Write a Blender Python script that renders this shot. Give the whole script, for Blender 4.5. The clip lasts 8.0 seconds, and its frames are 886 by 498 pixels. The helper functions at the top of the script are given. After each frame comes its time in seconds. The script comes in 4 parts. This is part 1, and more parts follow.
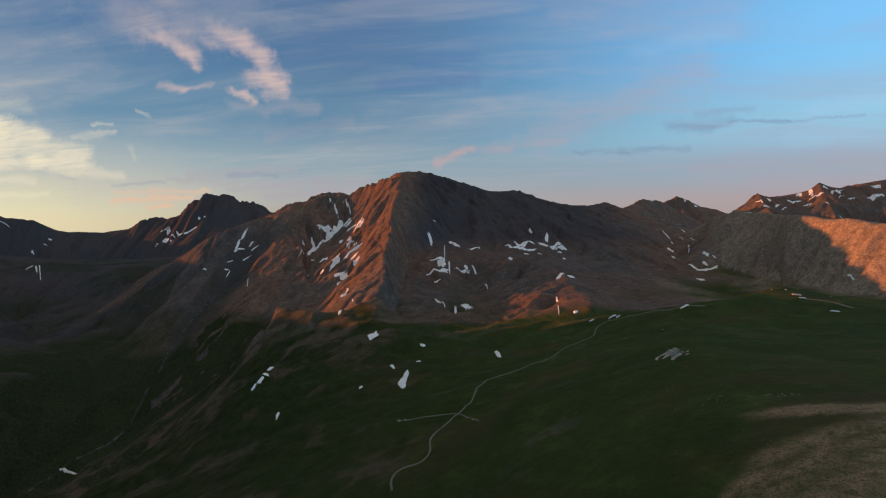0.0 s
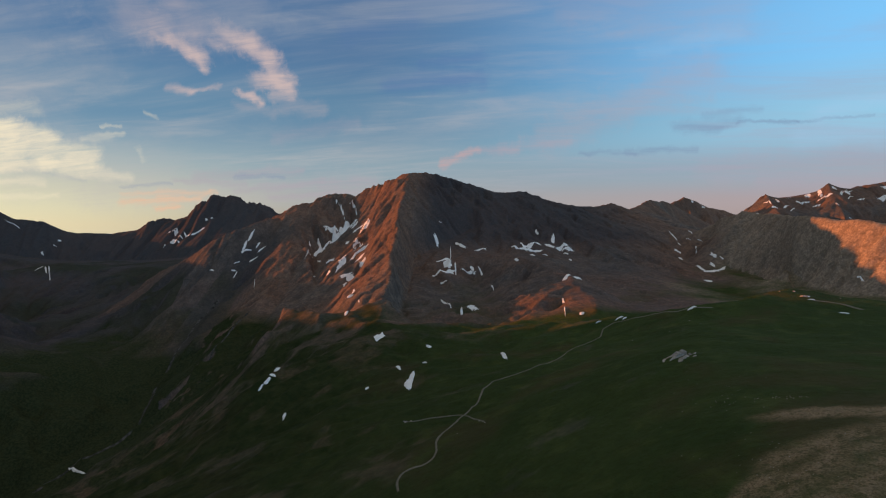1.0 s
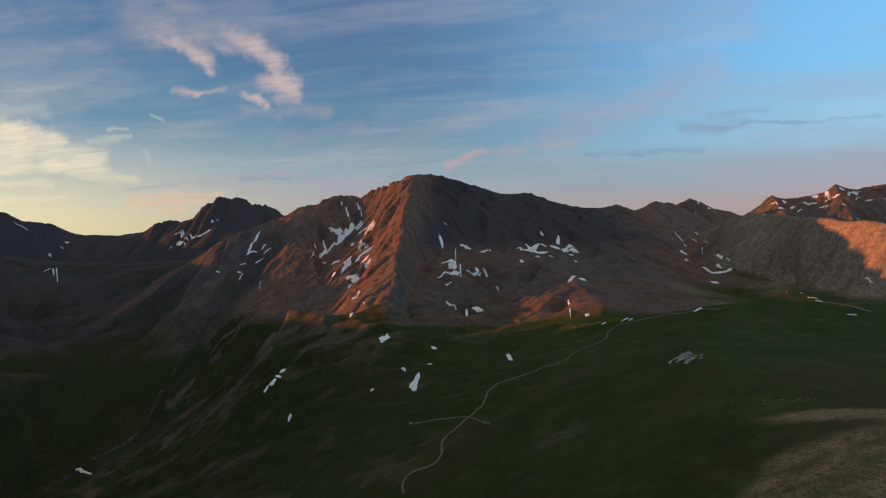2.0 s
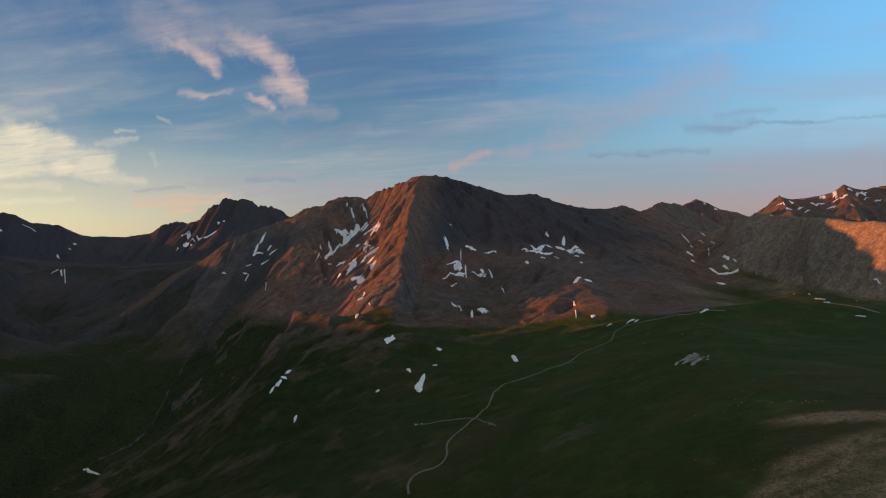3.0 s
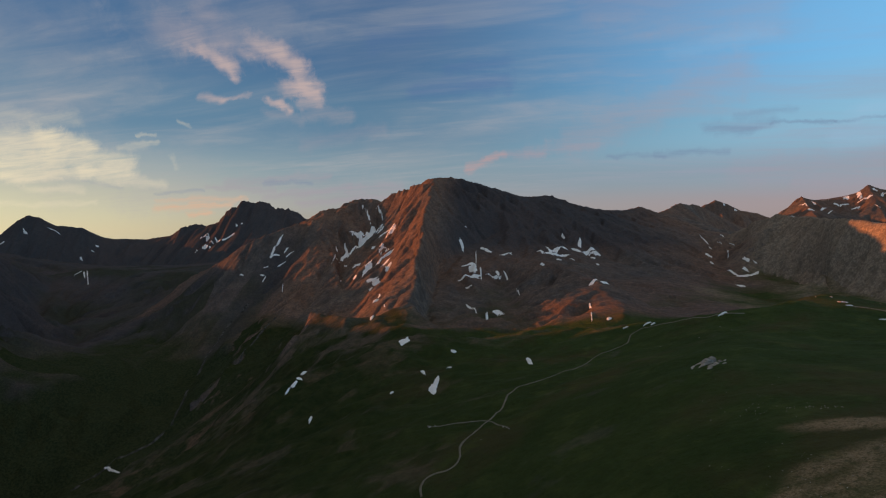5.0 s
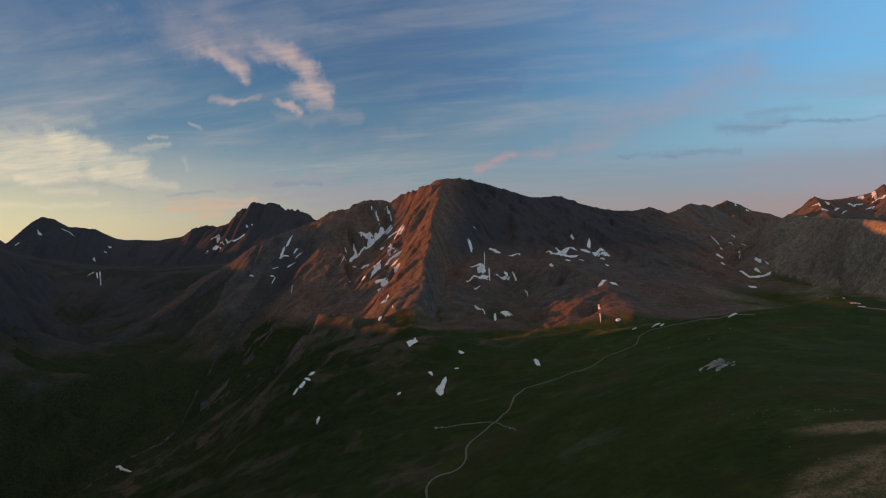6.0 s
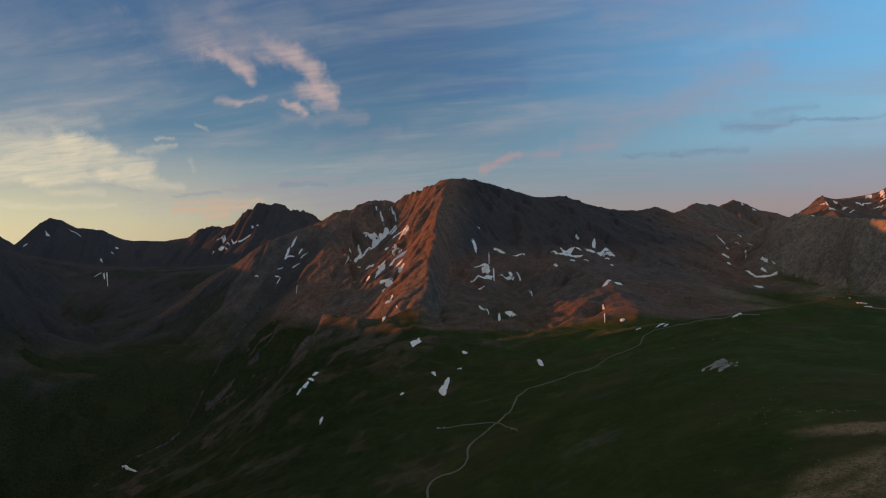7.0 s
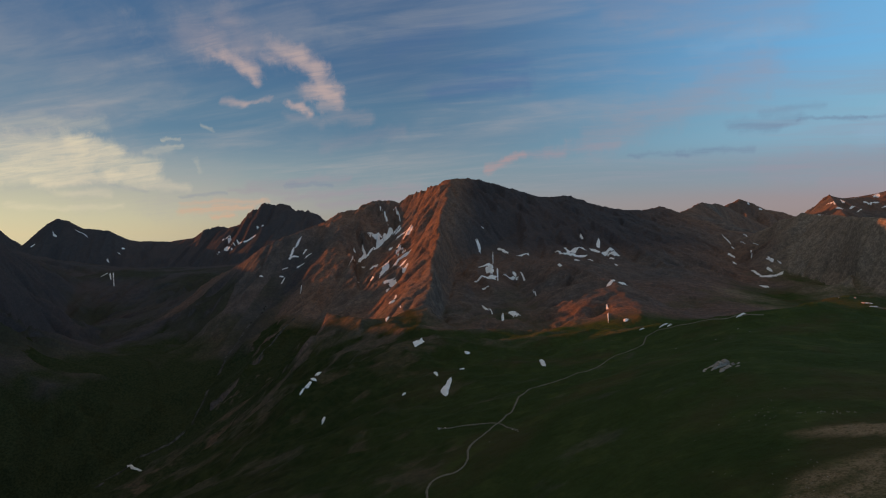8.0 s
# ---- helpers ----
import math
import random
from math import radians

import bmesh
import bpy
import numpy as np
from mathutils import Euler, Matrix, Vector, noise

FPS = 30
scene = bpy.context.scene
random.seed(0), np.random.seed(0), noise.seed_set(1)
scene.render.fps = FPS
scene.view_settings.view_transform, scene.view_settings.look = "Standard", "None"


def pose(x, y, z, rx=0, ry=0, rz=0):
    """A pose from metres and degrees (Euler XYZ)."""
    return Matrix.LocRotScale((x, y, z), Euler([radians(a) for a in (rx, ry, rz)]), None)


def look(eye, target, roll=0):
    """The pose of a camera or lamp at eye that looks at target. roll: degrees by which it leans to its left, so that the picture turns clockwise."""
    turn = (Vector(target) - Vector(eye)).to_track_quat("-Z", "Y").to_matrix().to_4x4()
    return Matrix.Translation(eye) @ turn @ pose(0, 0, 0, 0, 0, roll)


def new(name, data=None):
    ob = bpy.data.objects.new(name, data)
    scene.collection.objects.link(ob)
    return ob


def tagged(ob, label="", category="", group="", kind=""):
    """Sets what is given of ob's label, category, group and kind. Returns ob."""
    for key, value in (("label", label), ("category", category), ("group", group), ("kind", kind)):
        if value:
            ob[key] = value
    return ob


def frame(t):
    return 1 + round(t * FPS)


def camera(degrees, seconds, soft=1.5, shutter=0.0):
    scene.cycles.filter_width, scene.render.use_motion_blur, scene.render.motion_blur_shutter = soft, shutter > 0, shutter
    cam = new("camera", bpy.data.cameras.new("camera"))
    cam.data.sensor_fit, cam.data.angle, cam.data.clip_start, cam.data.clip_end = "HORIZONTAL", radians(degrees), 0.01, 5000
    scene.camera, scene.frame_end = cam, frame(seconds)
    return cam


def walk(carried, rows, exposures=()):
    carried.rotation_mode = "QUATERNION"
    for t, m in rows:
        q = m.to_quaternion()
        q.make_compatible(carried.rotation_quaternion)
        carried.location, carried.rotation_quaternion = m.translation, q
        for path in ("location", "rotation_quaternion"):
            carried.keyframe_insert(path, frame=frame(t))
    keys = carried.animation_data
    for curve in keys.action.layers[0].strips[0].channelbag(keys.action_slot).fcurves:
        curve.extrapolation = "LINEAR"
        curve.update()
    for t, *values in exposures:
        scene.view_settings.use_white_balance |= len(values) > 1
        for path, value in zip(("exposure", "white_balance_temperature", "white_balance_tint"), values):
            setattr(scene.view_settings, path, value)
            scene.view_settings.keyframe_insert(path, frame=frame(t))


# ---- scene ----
cam = camera(79.2, 8.0, soft=1.1)
PATH = [
    (0.0, pose(0, 0, 600, 87.31, -0.001, 0.001)),
    (0.5, pose(0.01, -0.18, 600.11, 87.362, 0.029, 0.338)),
    (1.0, pose(-0.07, -0.33, 600.18, 87.426, 0.009, 0.65)),
    (1.5, pose(-0.18, -0.4, 600.15, 87.519, 0.036, 0.904)),
    (3.0, pose(-0.15, -0.56, 600.2, 87.718, 0.147, 1.732)),
    (3.5, pose(0.06, -0.61, 600.2, 87.799, 0.161, 1.993)),
    (4.0, pose(0.36, -0.6, 600.26, 87.859, 0.178, 2.353)),
    (4.5, pose(0.84, -0.53, 600.32, 87.887, 0.212, 2.853)),
    (6.0, pose(3.33, 0.03, 600.42, 88.015, 0.324, 4.4)),
    (6.5, pose(4.41, 0.29, 600.38, 88.037, 0.36, 4.701)),
    (7.0, pose(5.69, 0.65, 600.36, 88.041, 0.452, 4.962)),
    (7.5, pose(7.06, 1.08, 600.37, 88.054, 0.54, 5.221)),
    (8.0, pose(8.5, 1.5, 600.35, 88.045, 0.546, 5.489)),
]
walk(cam, PATH, [(0.0, 0.0), (3.0, -0.05), (4.5, -0.18), (6.0, -0.27), (8.0, -0.36)])

# ---- light ----
SUN_AZ, SUN_EL = radians(-71), radians(5.2)
sun_way = Vector((math.sin(SUN_AZ) * math.cos(SUN_EL), math.cos(SUN_AZ) * math.cos(SUN_EL), math.sin(SUN_EL)))
sun = new("sun", bpy.data.lights.new("sun", "SUN"))
sun.data.energy, sun.data.angle, sun.data.color = 6.0, radians(0.6), (1.0, 0.295, 0.078)
sun.matrix_world = look((0, 0, 0), -sun_way)
scene.view_settings.exposure = 0.0


class Nodes:
    """Short hand for building a node tree."""

    def __init__(self, tree):
        self.tree = tree
        tree.nodes.clear()

    def field(self, name):
        """A value that the mesh carries for each of its points."""
        n = self.tree.nodes.new("ShaderNodeAttribute")
        n.attribute_name = name
        return n.outputs["Fac"]

    def node(self, kind, **sockets):
        n = self.tree.nodes.new(kind)
        for key, value in sockets.items():
            self.put(n.inputs[key.replace("_", " ")], value)
        return n

    def put(self, socket, value):
        if hasattr(value, "node"):
            self.tree.links.new(value, socket)
        else:
            socket.default_value = value

    def math(self, op, a, b=0.0, c=0.0, clamp=False):
        n = self.tree.nodes.new("ShaderNodeMath")
        n.operation, n.use_clamp = op, clamp
        for s, v in zip(n.inputs, (a, b, c)):
            self.put(s, v)
        return n.outputs[0]

    def ramp(self, value, a, b):
        """0 at a, 1 at b, smooth between."""
        n = self.tree.nodes.new("ShaderNodeMapRange")
        n.interpolation_type = "SMOOTHSTEP"
        self.put(n.inputs["Value"], value)
        if a > b:
            a, b, lo, hi = b, a, 1.0, 0.0
        else:
            lo, hi = 0.0, 1.0
        for key, v in (("From Min", a), ("From Max", b), ("To Min", lo), ("To Max", hi)):
            n.inputs[key].default_value = v
        return n.outputs[0]

    def noise(self, vector, scale, detail=4.0, rough=0.55, warp=0.0):
        n = self.tree.nodes.new("ShaderNodeTexNoise")
        self.put(n.inputs["Vector"], vector)
        n.inputs["Scale"].default_value, n.inputs["Detail"].default_value = scale, detail
        n.inputs["Roughness"].default_value, n.inputs["Distortion"].default_value = rough, warp
        return n.outputs[0]

    def mix(self, factor, a, b, how="MIX"):
        n = self.tree.nodes.new("ShaderNodeMix")
        n.data_type, n.blend_type = "RGBA", how
        self.put(n.inputs[0], factor)
        for s, v in ((n.inputs[6], a), (n.inputs[7], b)):
            self.put(s, (*v, 1.0) if isinstance(v, tuple) and len(v) == 3 else v)
        return n.outputs[2]


world = bpy.data.worlds.new("sky")
scene.world = world
world.use_nodes = True
w = Nodes(world.node_tree)
sky = w.node("ShaderNodeTexSky")
sky.sky_type, sky.sun_disc, sky.sun_elevation, sky.sun_rotation, sky.altitude = "NISHITA", False, SUN_EL, SUN_AZ, 2400.0
way = w.node("ShaderNodeTexCoord").outputs["Generated"]
part_of = w.node("ShaderNodeSeparateXYZ", Vector=way)
east, north, up = part_of.outputs
azimuth = w.math("ARCTAN2", east, north)
elevation = w.math("ARCSINE", up)


def gradient(*stops):
    """A colour by elevation in degrees."""
    n = w.node("ShaderNodeValToRGB")
    w.put(n.inputs[0], w.math("DIVIDE", elevation, radians(90), clamp=True))
    n.color_ramp.interpolation = "EASE"
    while len(n.color_ramp.elements) < len(stops):
        n.color_ramp.elements.new(0.5)
    for e, (deg, colour) in zip(n.color_ramp.elements, stops):
        e.position, e.color = deg / 90, (*colour, 1.0)
    return n.outputs[0]


GLOW_AZ = radians(-60)
# clear air: cool and rosy away from the sun, yellow towards it
cool = gradient((0, (0.38, 0.285, 0.329)), (2.2, (0.437, 0.331, 0.382)), (5, (0.333, 0.422, 0.53)), (9, (0.333, 0.661, 0.89)), (16, (0.241, 0.661, 1.11)), (26, (0.184, 0.524, 0.996)), (40, (0.35, 0.34, 0.33)), (90, (0.52, 0.44, 0.345)))
warm_air = gradient((0, (0.372, 0.32, 0.307)), (2.5, (0.372, 0.367, 0.396)), (6, (0.251, 0.357, 0.436)), (11, (0.112, 0.244, 0.386)), (18, (0.0632, 0.169, 0.346)), (26, (0.0605, 0.155, 0.337)), (40, (0.34, 0.32, 0.30)), (90, (0.52, 0.44, 0.345)))
from_sun = w.math("COSINE", w.math("SUBTRACT", azimuth, GLOW_AZ))
air = w.mix(w.ramp(from_sun, -0.2, 0.68), cool, warm_air)
glow = w.math("MULTIPLY", w.ramp(from_sun, 0.68, 1.0), w.ramp(elevation, radians(9), radians(1)))
air = w.mix(w.math("MULTIPLY", glow, 0.95), air, (0.78, 0.72, 0.49))
toward = w.ramp(from_sun, -0.05, 0.78)
nishita = w.mix(1.0, sky.outputs[0], (0.12, 0.12, 0.12), "MULTIPLY")
air = w.mix(0.82, nishita, air)

# high thin cloud, laid out on a level sheet far overhead
level = w.math("ADD", w.math("MAXIMUM", up, 0.0), 0.12)
flat = w.node("ShaderNodeCombineXYZ", X=w.math("DIVIDE", east, level), Y=w.math("DIVIDE", north, level), Z=0.0).outputs[0]
flow = (math.sin(radians(-80)), math.cos(radians(-80)))
flat_x, flat_y, _ = w.node("ShaderNodeSeparateXYZ", Vector=flat).outputs
along = w.math("ADD", w.math("MULTIPLY", flat_x, flow[0]), w.math("MULTIPLY", flat_y, flow[1]))
across = w.math("SUBTRACT", w.math("MULTIPLY", flat_x, flow[1]), w.math("MULTIPLY", flat_y, flow[0]))
streaks = w.node("ShaderNodeCombineXYZ", X=w.math("MULTIPLY", along, 0.5), Y=w.math("MULTIPLY", across, 1.7), Z=0.0).outputs[0]
veil = w.noise(streaks, 0.9, 7, 0.58, 0.7)
wisps = w.noise(streaks, 2.6, 8, 0.62, 0.9)
thin = w.math("MULTIPLY", w.ramp(veil, 0.36, 0.72), w.ramp(elevation, 0.02, 0.12))
thin = w.math("MULTIPLY", thin, w.math("MULTIPLY_ADD", w.ramp(wisps, 0.35, 0.7), 0.7, 0.3))
pale = w.mix(toward, (0.37, 0.38, 0.50), (0.52, 0.50, 0.50))
air = w.mix(w.math("MULTIPLY", thin, 0.58), air, pale)

rag = w.node("ShaderNodeTexNoise", Vector=way, Scale=11.0, Detail=8.0, Roughness=0.62)
rag_split = w.node("ShaderNodeSeparateXYZ", Vector=rag.outputs["Color"])
cloud_az = w.math("ADD", azimuth, w.math("MULTIPLY", w.math("SUBTRACT", rag_split.outputs[0], 0.5), 0.065))
cloud_el = w.math("ADD", elevation, w.math("MULTIPLY", w.math("SUBTRACT", rag_split.outputs[1], 0.5), 0.042))
tuft = w.noise(way, 26, 7, 0.68, 0.4)
frayed = w.math("MULTIPLY_ADD", tuft, -1.9, 1.95)
combed = w.math("MULTIPLY_ADD", w.ramp(w.noise(streaks, 5.0, 7, 0.66, 0.6), 0.32, 0.66), 0.55, 0.45)


def cloud(az0, el0, az1, el1, wide, colour, dense):
    """A bank of cloud drawn out between two places in the sky, in degrees."""
    global air
    a, b = Vector((radians(az0), radians(el0))), Vector((radians(az1), radians(el1)))
    d = b - a
    px, py = w.math("SUBTRACT", cloud_az, a.x), w.math("SUBTRACT", cloud_el, a.y)
    t = w.math("DIVIDE", w.math("ADD", w.math("MULTIPLY", px, d.x), w.math("MULTIPLY", py, d.y)), d.length_squared, clamp=True)
    qx = w.math("SUBTRACT", px, w.math("MULTIPLY", t, d.x))
    qy = w.math("SUBTRACT", py, w.math("MULTIPLY", t, d.y))
    far = w.math("SQRT", w.math("ADD", w.math("MULTIPLY", qx, qx), w.math("MULTIPLY", qy, qy)))
    far = w.math("MULTIPLY", far, frayed)
    body = w.math("MULTIPLY", w.ramp(far, radians(wide) * 1.5, 0.0), combed)
    air = w.mix(w.math("MULTIPLY", body, dense), air, colour)


# clouds begin
PINK, GLOW, AMBER, AMBER2 = (0.62, 0.48, 0.46), (1.0, 0.86, 0.60), (0.78, 0.52, 0.36), (0.58, 0.38, 0.38)
HAZE = (0.50, 0.47, 0.48)
ROSE, GREY, DEEP, AIRY = (0.43, 0.37, 0.43), (0.20, 0.27, 0.42), (0.085, 0.17, 0.40), (0.40, 0.58, 0.80)
cloud(-30.7, 18.9, -28.3, 18.0, 1.46, PINK, 0.35)
cloud(-26.6, 19.6, -24.5, 18.1, 1.57, PINK, 0.28)
cloud(-28.5, 17.9, -25.2, 17.5, 1.01, PINK, 0.3)
cloud(-27.4, 16.9, -25.6, 16.0, 0.67, PINK, 0.85)
cloud(-25.8, 16.3, -24.3, 15.9, 0.78, PINK, 0.8)
cloud(-24.8, 15.8, -24.4, 14.9, 0.45, PINK, 0.75)
cloud(-22.3, 18.1, -20.2, 17.4, 1.01, PINK, 0.75)
cloud(-20.3, 17.4, -18.3, 16.3, 1.12, PINK, 0.85)
cloud(-18.5, 16.3, -17.9, 14.2, 1.12, PINK, 0.85)
cloud(-19.8, 14.5, -16.5, 14.0, 0.95, PINK, 0.95)
cloud(-17.7, 13.7, -16.4, 13.1, 0.78, PINK, 0.75)
cloud(-18.3, 12.7, -16.5, 12.4, 0.56, PINK, 0.5)
cloud(-21.6, 13.3, -20.2, 12.7, 0.39, PINK, 0.7)
cloud(-20.5, 13.0, -19.4, 11.9, 0.45, PINK, 0.75)
cloud(-27.3, 12.4, -25.2, 12.5, 0.39, PINK, 0.7)
cloud(-25.3, 12.4, -23.2, 13.3, 0.28, PINK, 0.55)
cloud(-28.7, 17.2, -27.4, 16.5, 0.22, PINK, 0.4)
cloud(-23.6, 17.2, -23.1, 17.2, 0.50, PINK, 0.3)
cloud(-17.1, 11.6, -13.2, 11.8, 0.78, PINK, 0.25)
cloud(-21.6, 11.9, -18.1, 11.0, 0.56, PINK, 0.2)
cloud(-49.1, 6.7, -40.1, 7.4, 1.52, GLOW, 0.64)
cloud(-40.0, 7.9, -37.1, 7.4, 0.81, GLOW, 0.68)
cloud(-48.6, 4.8, -39.4, 5.9, 1.08, GLOW, 0.72)
cloud(-39.4, 6.5, -34.4, 6.4, 0.90, GLOW, 0.68)
cloud(-42.8, 4.6, -36.4, 5.3, 0.49, GLOW, 0.68)
cloud(-37.0, 5.3, -34.1, 5.3, 0.67, GLOW, 0.77)
cloud(-35.7, 4.7, -31.0, 4.3, 0.49, GLOW, 0.47)
cloud(-41.5, 3.8, -37.2, 3.9, 0.36, GLOW, 0.42)
cloud(-45.7, 9.3, -37.8, 9.7, 0.72, GLOW, 0.26)
cloud(-34.4, 7.7, -31.2, 8.2, 0.31, GLOW, 0.34)
cloud(-33.1, 8.7, -31.4, 8.9, 0.16, GLOW, 0.3)
cloud(-29.2, 10.3, -27.9, 10.1, 0.20, GLOW, 0.26)
cloud(-30.1, 6.8, -29.5, 6.0, 0.27, GLOW, 0.19)
cloud(-44.5, 2.2, -36.1, 2.8, 0.31, GLOW, 0.34)
cloud(-49.6, 12.7, -40.5, 13.6, 6.16, HAZE, 0.22)
cloud(-39.4, 4.5, -28.8, 5.1, 2.80, HAZE, 0.22)
cloud(-32.4, 2.9, -8.6, 3.9, 1.96, HAZE, 0.25)
cloud(-31.1, 19.3, -20.6, 20.0, 2.80, HAZE, 0.22)
cloud(-9.7, 8.0, 12.7, 11.9, 2.24, HAZE, 0.12)
cloud(-39.2, 11.7, -33.0, 13.5, 2.24, HAZE, 0.12)
cloud(-31.6, 1.9, -25.5, 2.4, 0.36, AMBER, 0.88)
cloud(-28.8, 1.3, -27.0, 1.6, 0.25, AMBER, 0.94)
cloud(-31.5, 2.6, -23.9, 3.2, 0.25, AMBER, 0.56)
cloud(-25.0, 2.8, -24.4, 3.1, 0.22, AMBER, 0.5)
cloud(-25.5, 4.7, -15.5, 5.6, 0.50, ROSE, 0.44)
cloud(-22.0, 3.4, -13.2, 4.2, 0.39, ROSE, 0.5)
cloud(-18.3, 2.7, -9.7, 3.3, 0.36, ROSE, 0.5)
cloud(-13.2, 3.8, -8.3, 4.5, 0.45, ROSE, 0.44)
cloud(-27.4, 4.1, -20.9, 4.2, 0.31, ROSE, 0.44)
cloud(-17.6, 8.9, -9.7, 10.6, 0.78, ROSE, 0.22)
cloud(-21.5, 4.9, -17.0, 4.8, 0.28, GREY, 0.4)
cloud(-31.5, 3.4, -27.8, 3.7, 0.20, GREY, 0.3)
cloud(-37.2, 4.7, -34.1, 3.9, 0.17, GREY, 0.2)
cloud(-0.7, 6.5, 2.9, 7.5, 0.45, AMBER2, 0.78)
cloud(2.8, 7.5, 7.2, 7.9, 0.50, ROSE, 0.5)
cloud(5.7, 8.0, 12.2, 8.8, 0.62, ROSE, 0.35)
cloud(10.4, 9.1, 25.4, 14.0, 1.79, ROSE, 0.39)
cloud(22.7, 9.5, 28.0, 9.5, 0.62, GREY, 0.5)
cloud(27.8, 9.4, 32.8, 9.1, 0.20, GREY, 0.55)
cloud(32.8, 9.1, 37.7, 8.9, 0.17, GREY, 0.4)
cloud(25.0, 10.5, 29.9, 10.3, 0.39, GREY, 0.3)
cloud(13.4, 7.4, 18.6, 7.3, 0.25, GREY, 0.45)
cloud(17.8, 7.3, 24.4, 7.2, 0.36, GREY, 0.5)
cloud(-6.2, 14.2, 2.9, 15.2, 1.12, DEEP, 0.4)
cloud(-2.6, 16.4, 3.4, 17.3, 0.62, DEEP, 0.3)
cloud(-10.8, 18.9, -3.8, 20.2, 1.12, DEEP, 0.2)
cloud(34.4, 9.6, 41.7, 11.0, 0.84, AIRY, 0.35)
cloud(19.2, 16.7, 28.1, 17.1, 0.78, AIRY, 0.18)
cloud(32.8, 7.8, 41.9, 6.3, 1.01, AIRY, 0.25)
cloud(26.1, 5.2, 41.9, 5.0, 1.34, ROSE, 0.39)
cloud(29.8, 3.9, 43.9, 3.5, 0.90, ROSE, 0.39)
cloud(12.6, 21.8, 28.1, 19.6, 2.24, ROSE, 0.28)
# clouds end

back = w.node("ShaderNodeBackground", Color=air, Strength=1.0)
w.tree.links.new(back.outputs[0], w.node("ShaderNodeOutputWorld").inputs[0])


# ---- materials ----
def material(name):
    m = bpy.data.materials.new(name)
    m.use_nodes = True
    return m, Nodes(m.node_tree)


def finish(n, colour, roughness, height=None, bump=0.5, distance=1.0):
    b = n.node("ShaderNodeBsdfPrincipled", Base_Color=colour, Roughness=roughness)
    b.inputs["Specular IOR Level"].default_value = 0.03
    if height is not None:
        k = n.node("ShaderNodeBump", Strength=bump, Distance=distance, Height=height)
        n.tree.links.new(k.outputs[0], b.inputs["Normal"])
    n.tree.links.new(b.outputs[0], n.node("ShaderNodeOutputMaterial").inputs[0])


mountain_ground, n = material("mountain_ground")
place = n.node("ShaderNodeNewGeometry").outputs["Position"]
grass = n.field("grass")
red = n.field("red")
dry = n.field("dry")
turf_shade = n.field("turf_shade")
streak = n.field("streak")
slate_tone = n.field("slate_tone")
wood_shade = n.field("wood_shade")
pale = n.field("pale")
fine = n.noise(place, 0.25, 6, 0.65)
grain = n.noise(place, 1.6, 4, 0.7)
mid = n.noise(place, 0.03, 5, 0.6)
rock = n.mix(n.ramp(mid, 0.35, 0.65), (0.172, 0.142, 0.12), (0.29, 0.225, 0.177))
rock = n.mix(pale, rock, (0.52, 0.405, 0.285))
rock = n.mix(n.math("MULTIPLY", red, n.math("SUBTRACT", 1.0, n.math("MULTIPLY", pale, 0.6))), rock, (0.35, 0.19, 0.116))
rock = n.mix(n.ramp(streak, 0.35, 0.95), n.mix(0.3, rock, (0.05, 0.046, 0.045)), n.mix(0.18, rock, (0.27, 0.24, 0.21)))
blotch = n.noise(place, 0.09, 5, 0.7)
rock = n.mix(n.math("MULTIPLY", n.ramp(blotch, 0.4, 0.62), 0.45), rock, (0.085, 0.075, 0.067))
rock = n.mix(n.math("MULTIPLY", slate_tone, 0.78), rock, (0.064, 0.067, 0.076))
rock = n.mix(n.ramp(fine, 0.35, 0.7), n.mix(0.45, rock, (0.03, 0.03, 0.03)), rock)
turf = n.mix(n.ramp(mid, 0.3, 0.7), (0.036, 0.061, 0.0165), (0.057, 0.083, 0.025))
turf = n.mix(n.ramp(fine, 0.3, 0.75), n.mix(0.4, turf, (0.020, 0.029, 0.006)), turf)
soil = n.mix(n.ramp(grain, 0.32, 0.68), (0.15, 0.108, 0.062), (0.33, 0.242, 0.145))
soil = n.mix(n.math("MULTIPLY", n.ramp(n.noise(place, 0.45, 5, 0.7), 0.5, 0.62), 0.6), soil, (0.055, 0.062, 0.022))
turf = n.mix(n.math("MULTIPLY", n.ramp(grain, 0.45, 0.75), 0.2), turf, (0.10, 0.085, 0.03))
wide = n.noise(place, 0.012, 4, 0.6)
turf = n.mix(n.math("MULTIPLY", n.ramp(wide, 0.5, 0.66), 0.5), turf, (0.088, 0.062, 0.032))
turf = n.mix(n.math("MULTIPLY", n.ramp(n.noise(place, 0.05, 5, 0.65), 0.5, 0.7), 0.6), turf, (0.085, 0.105, 0.03))
# lower valley shade put into the turf colour, deeper towards the left
turf = n.mix(n.math("MULTIPLY", turf_shade, 0.75), turf, n.mix(n.ramp(n.noise(place, 0.07, 5, 0.65), 0.35, 0.65), (0.015, 0.022, 0.009), (0.036, 0.041, 0.017)))
# dark wood green, with the deep valley's shade painted into it
turf = n.mix(wood_shade, turf, n.mix(n.ramp(fine, 0.35, 0.65), (0.024, 0.034, 0.016), (0.048, 0.058, 0.026)))
turf = n.mix(dry, turf, soil)
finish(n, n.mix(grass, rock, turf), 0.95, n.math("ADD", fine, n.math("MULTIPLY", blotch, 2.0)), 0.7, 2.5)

snow_mat, n = material("snow")
place = n.node("ShaderNodeNewGeometry").outputs["Position"]
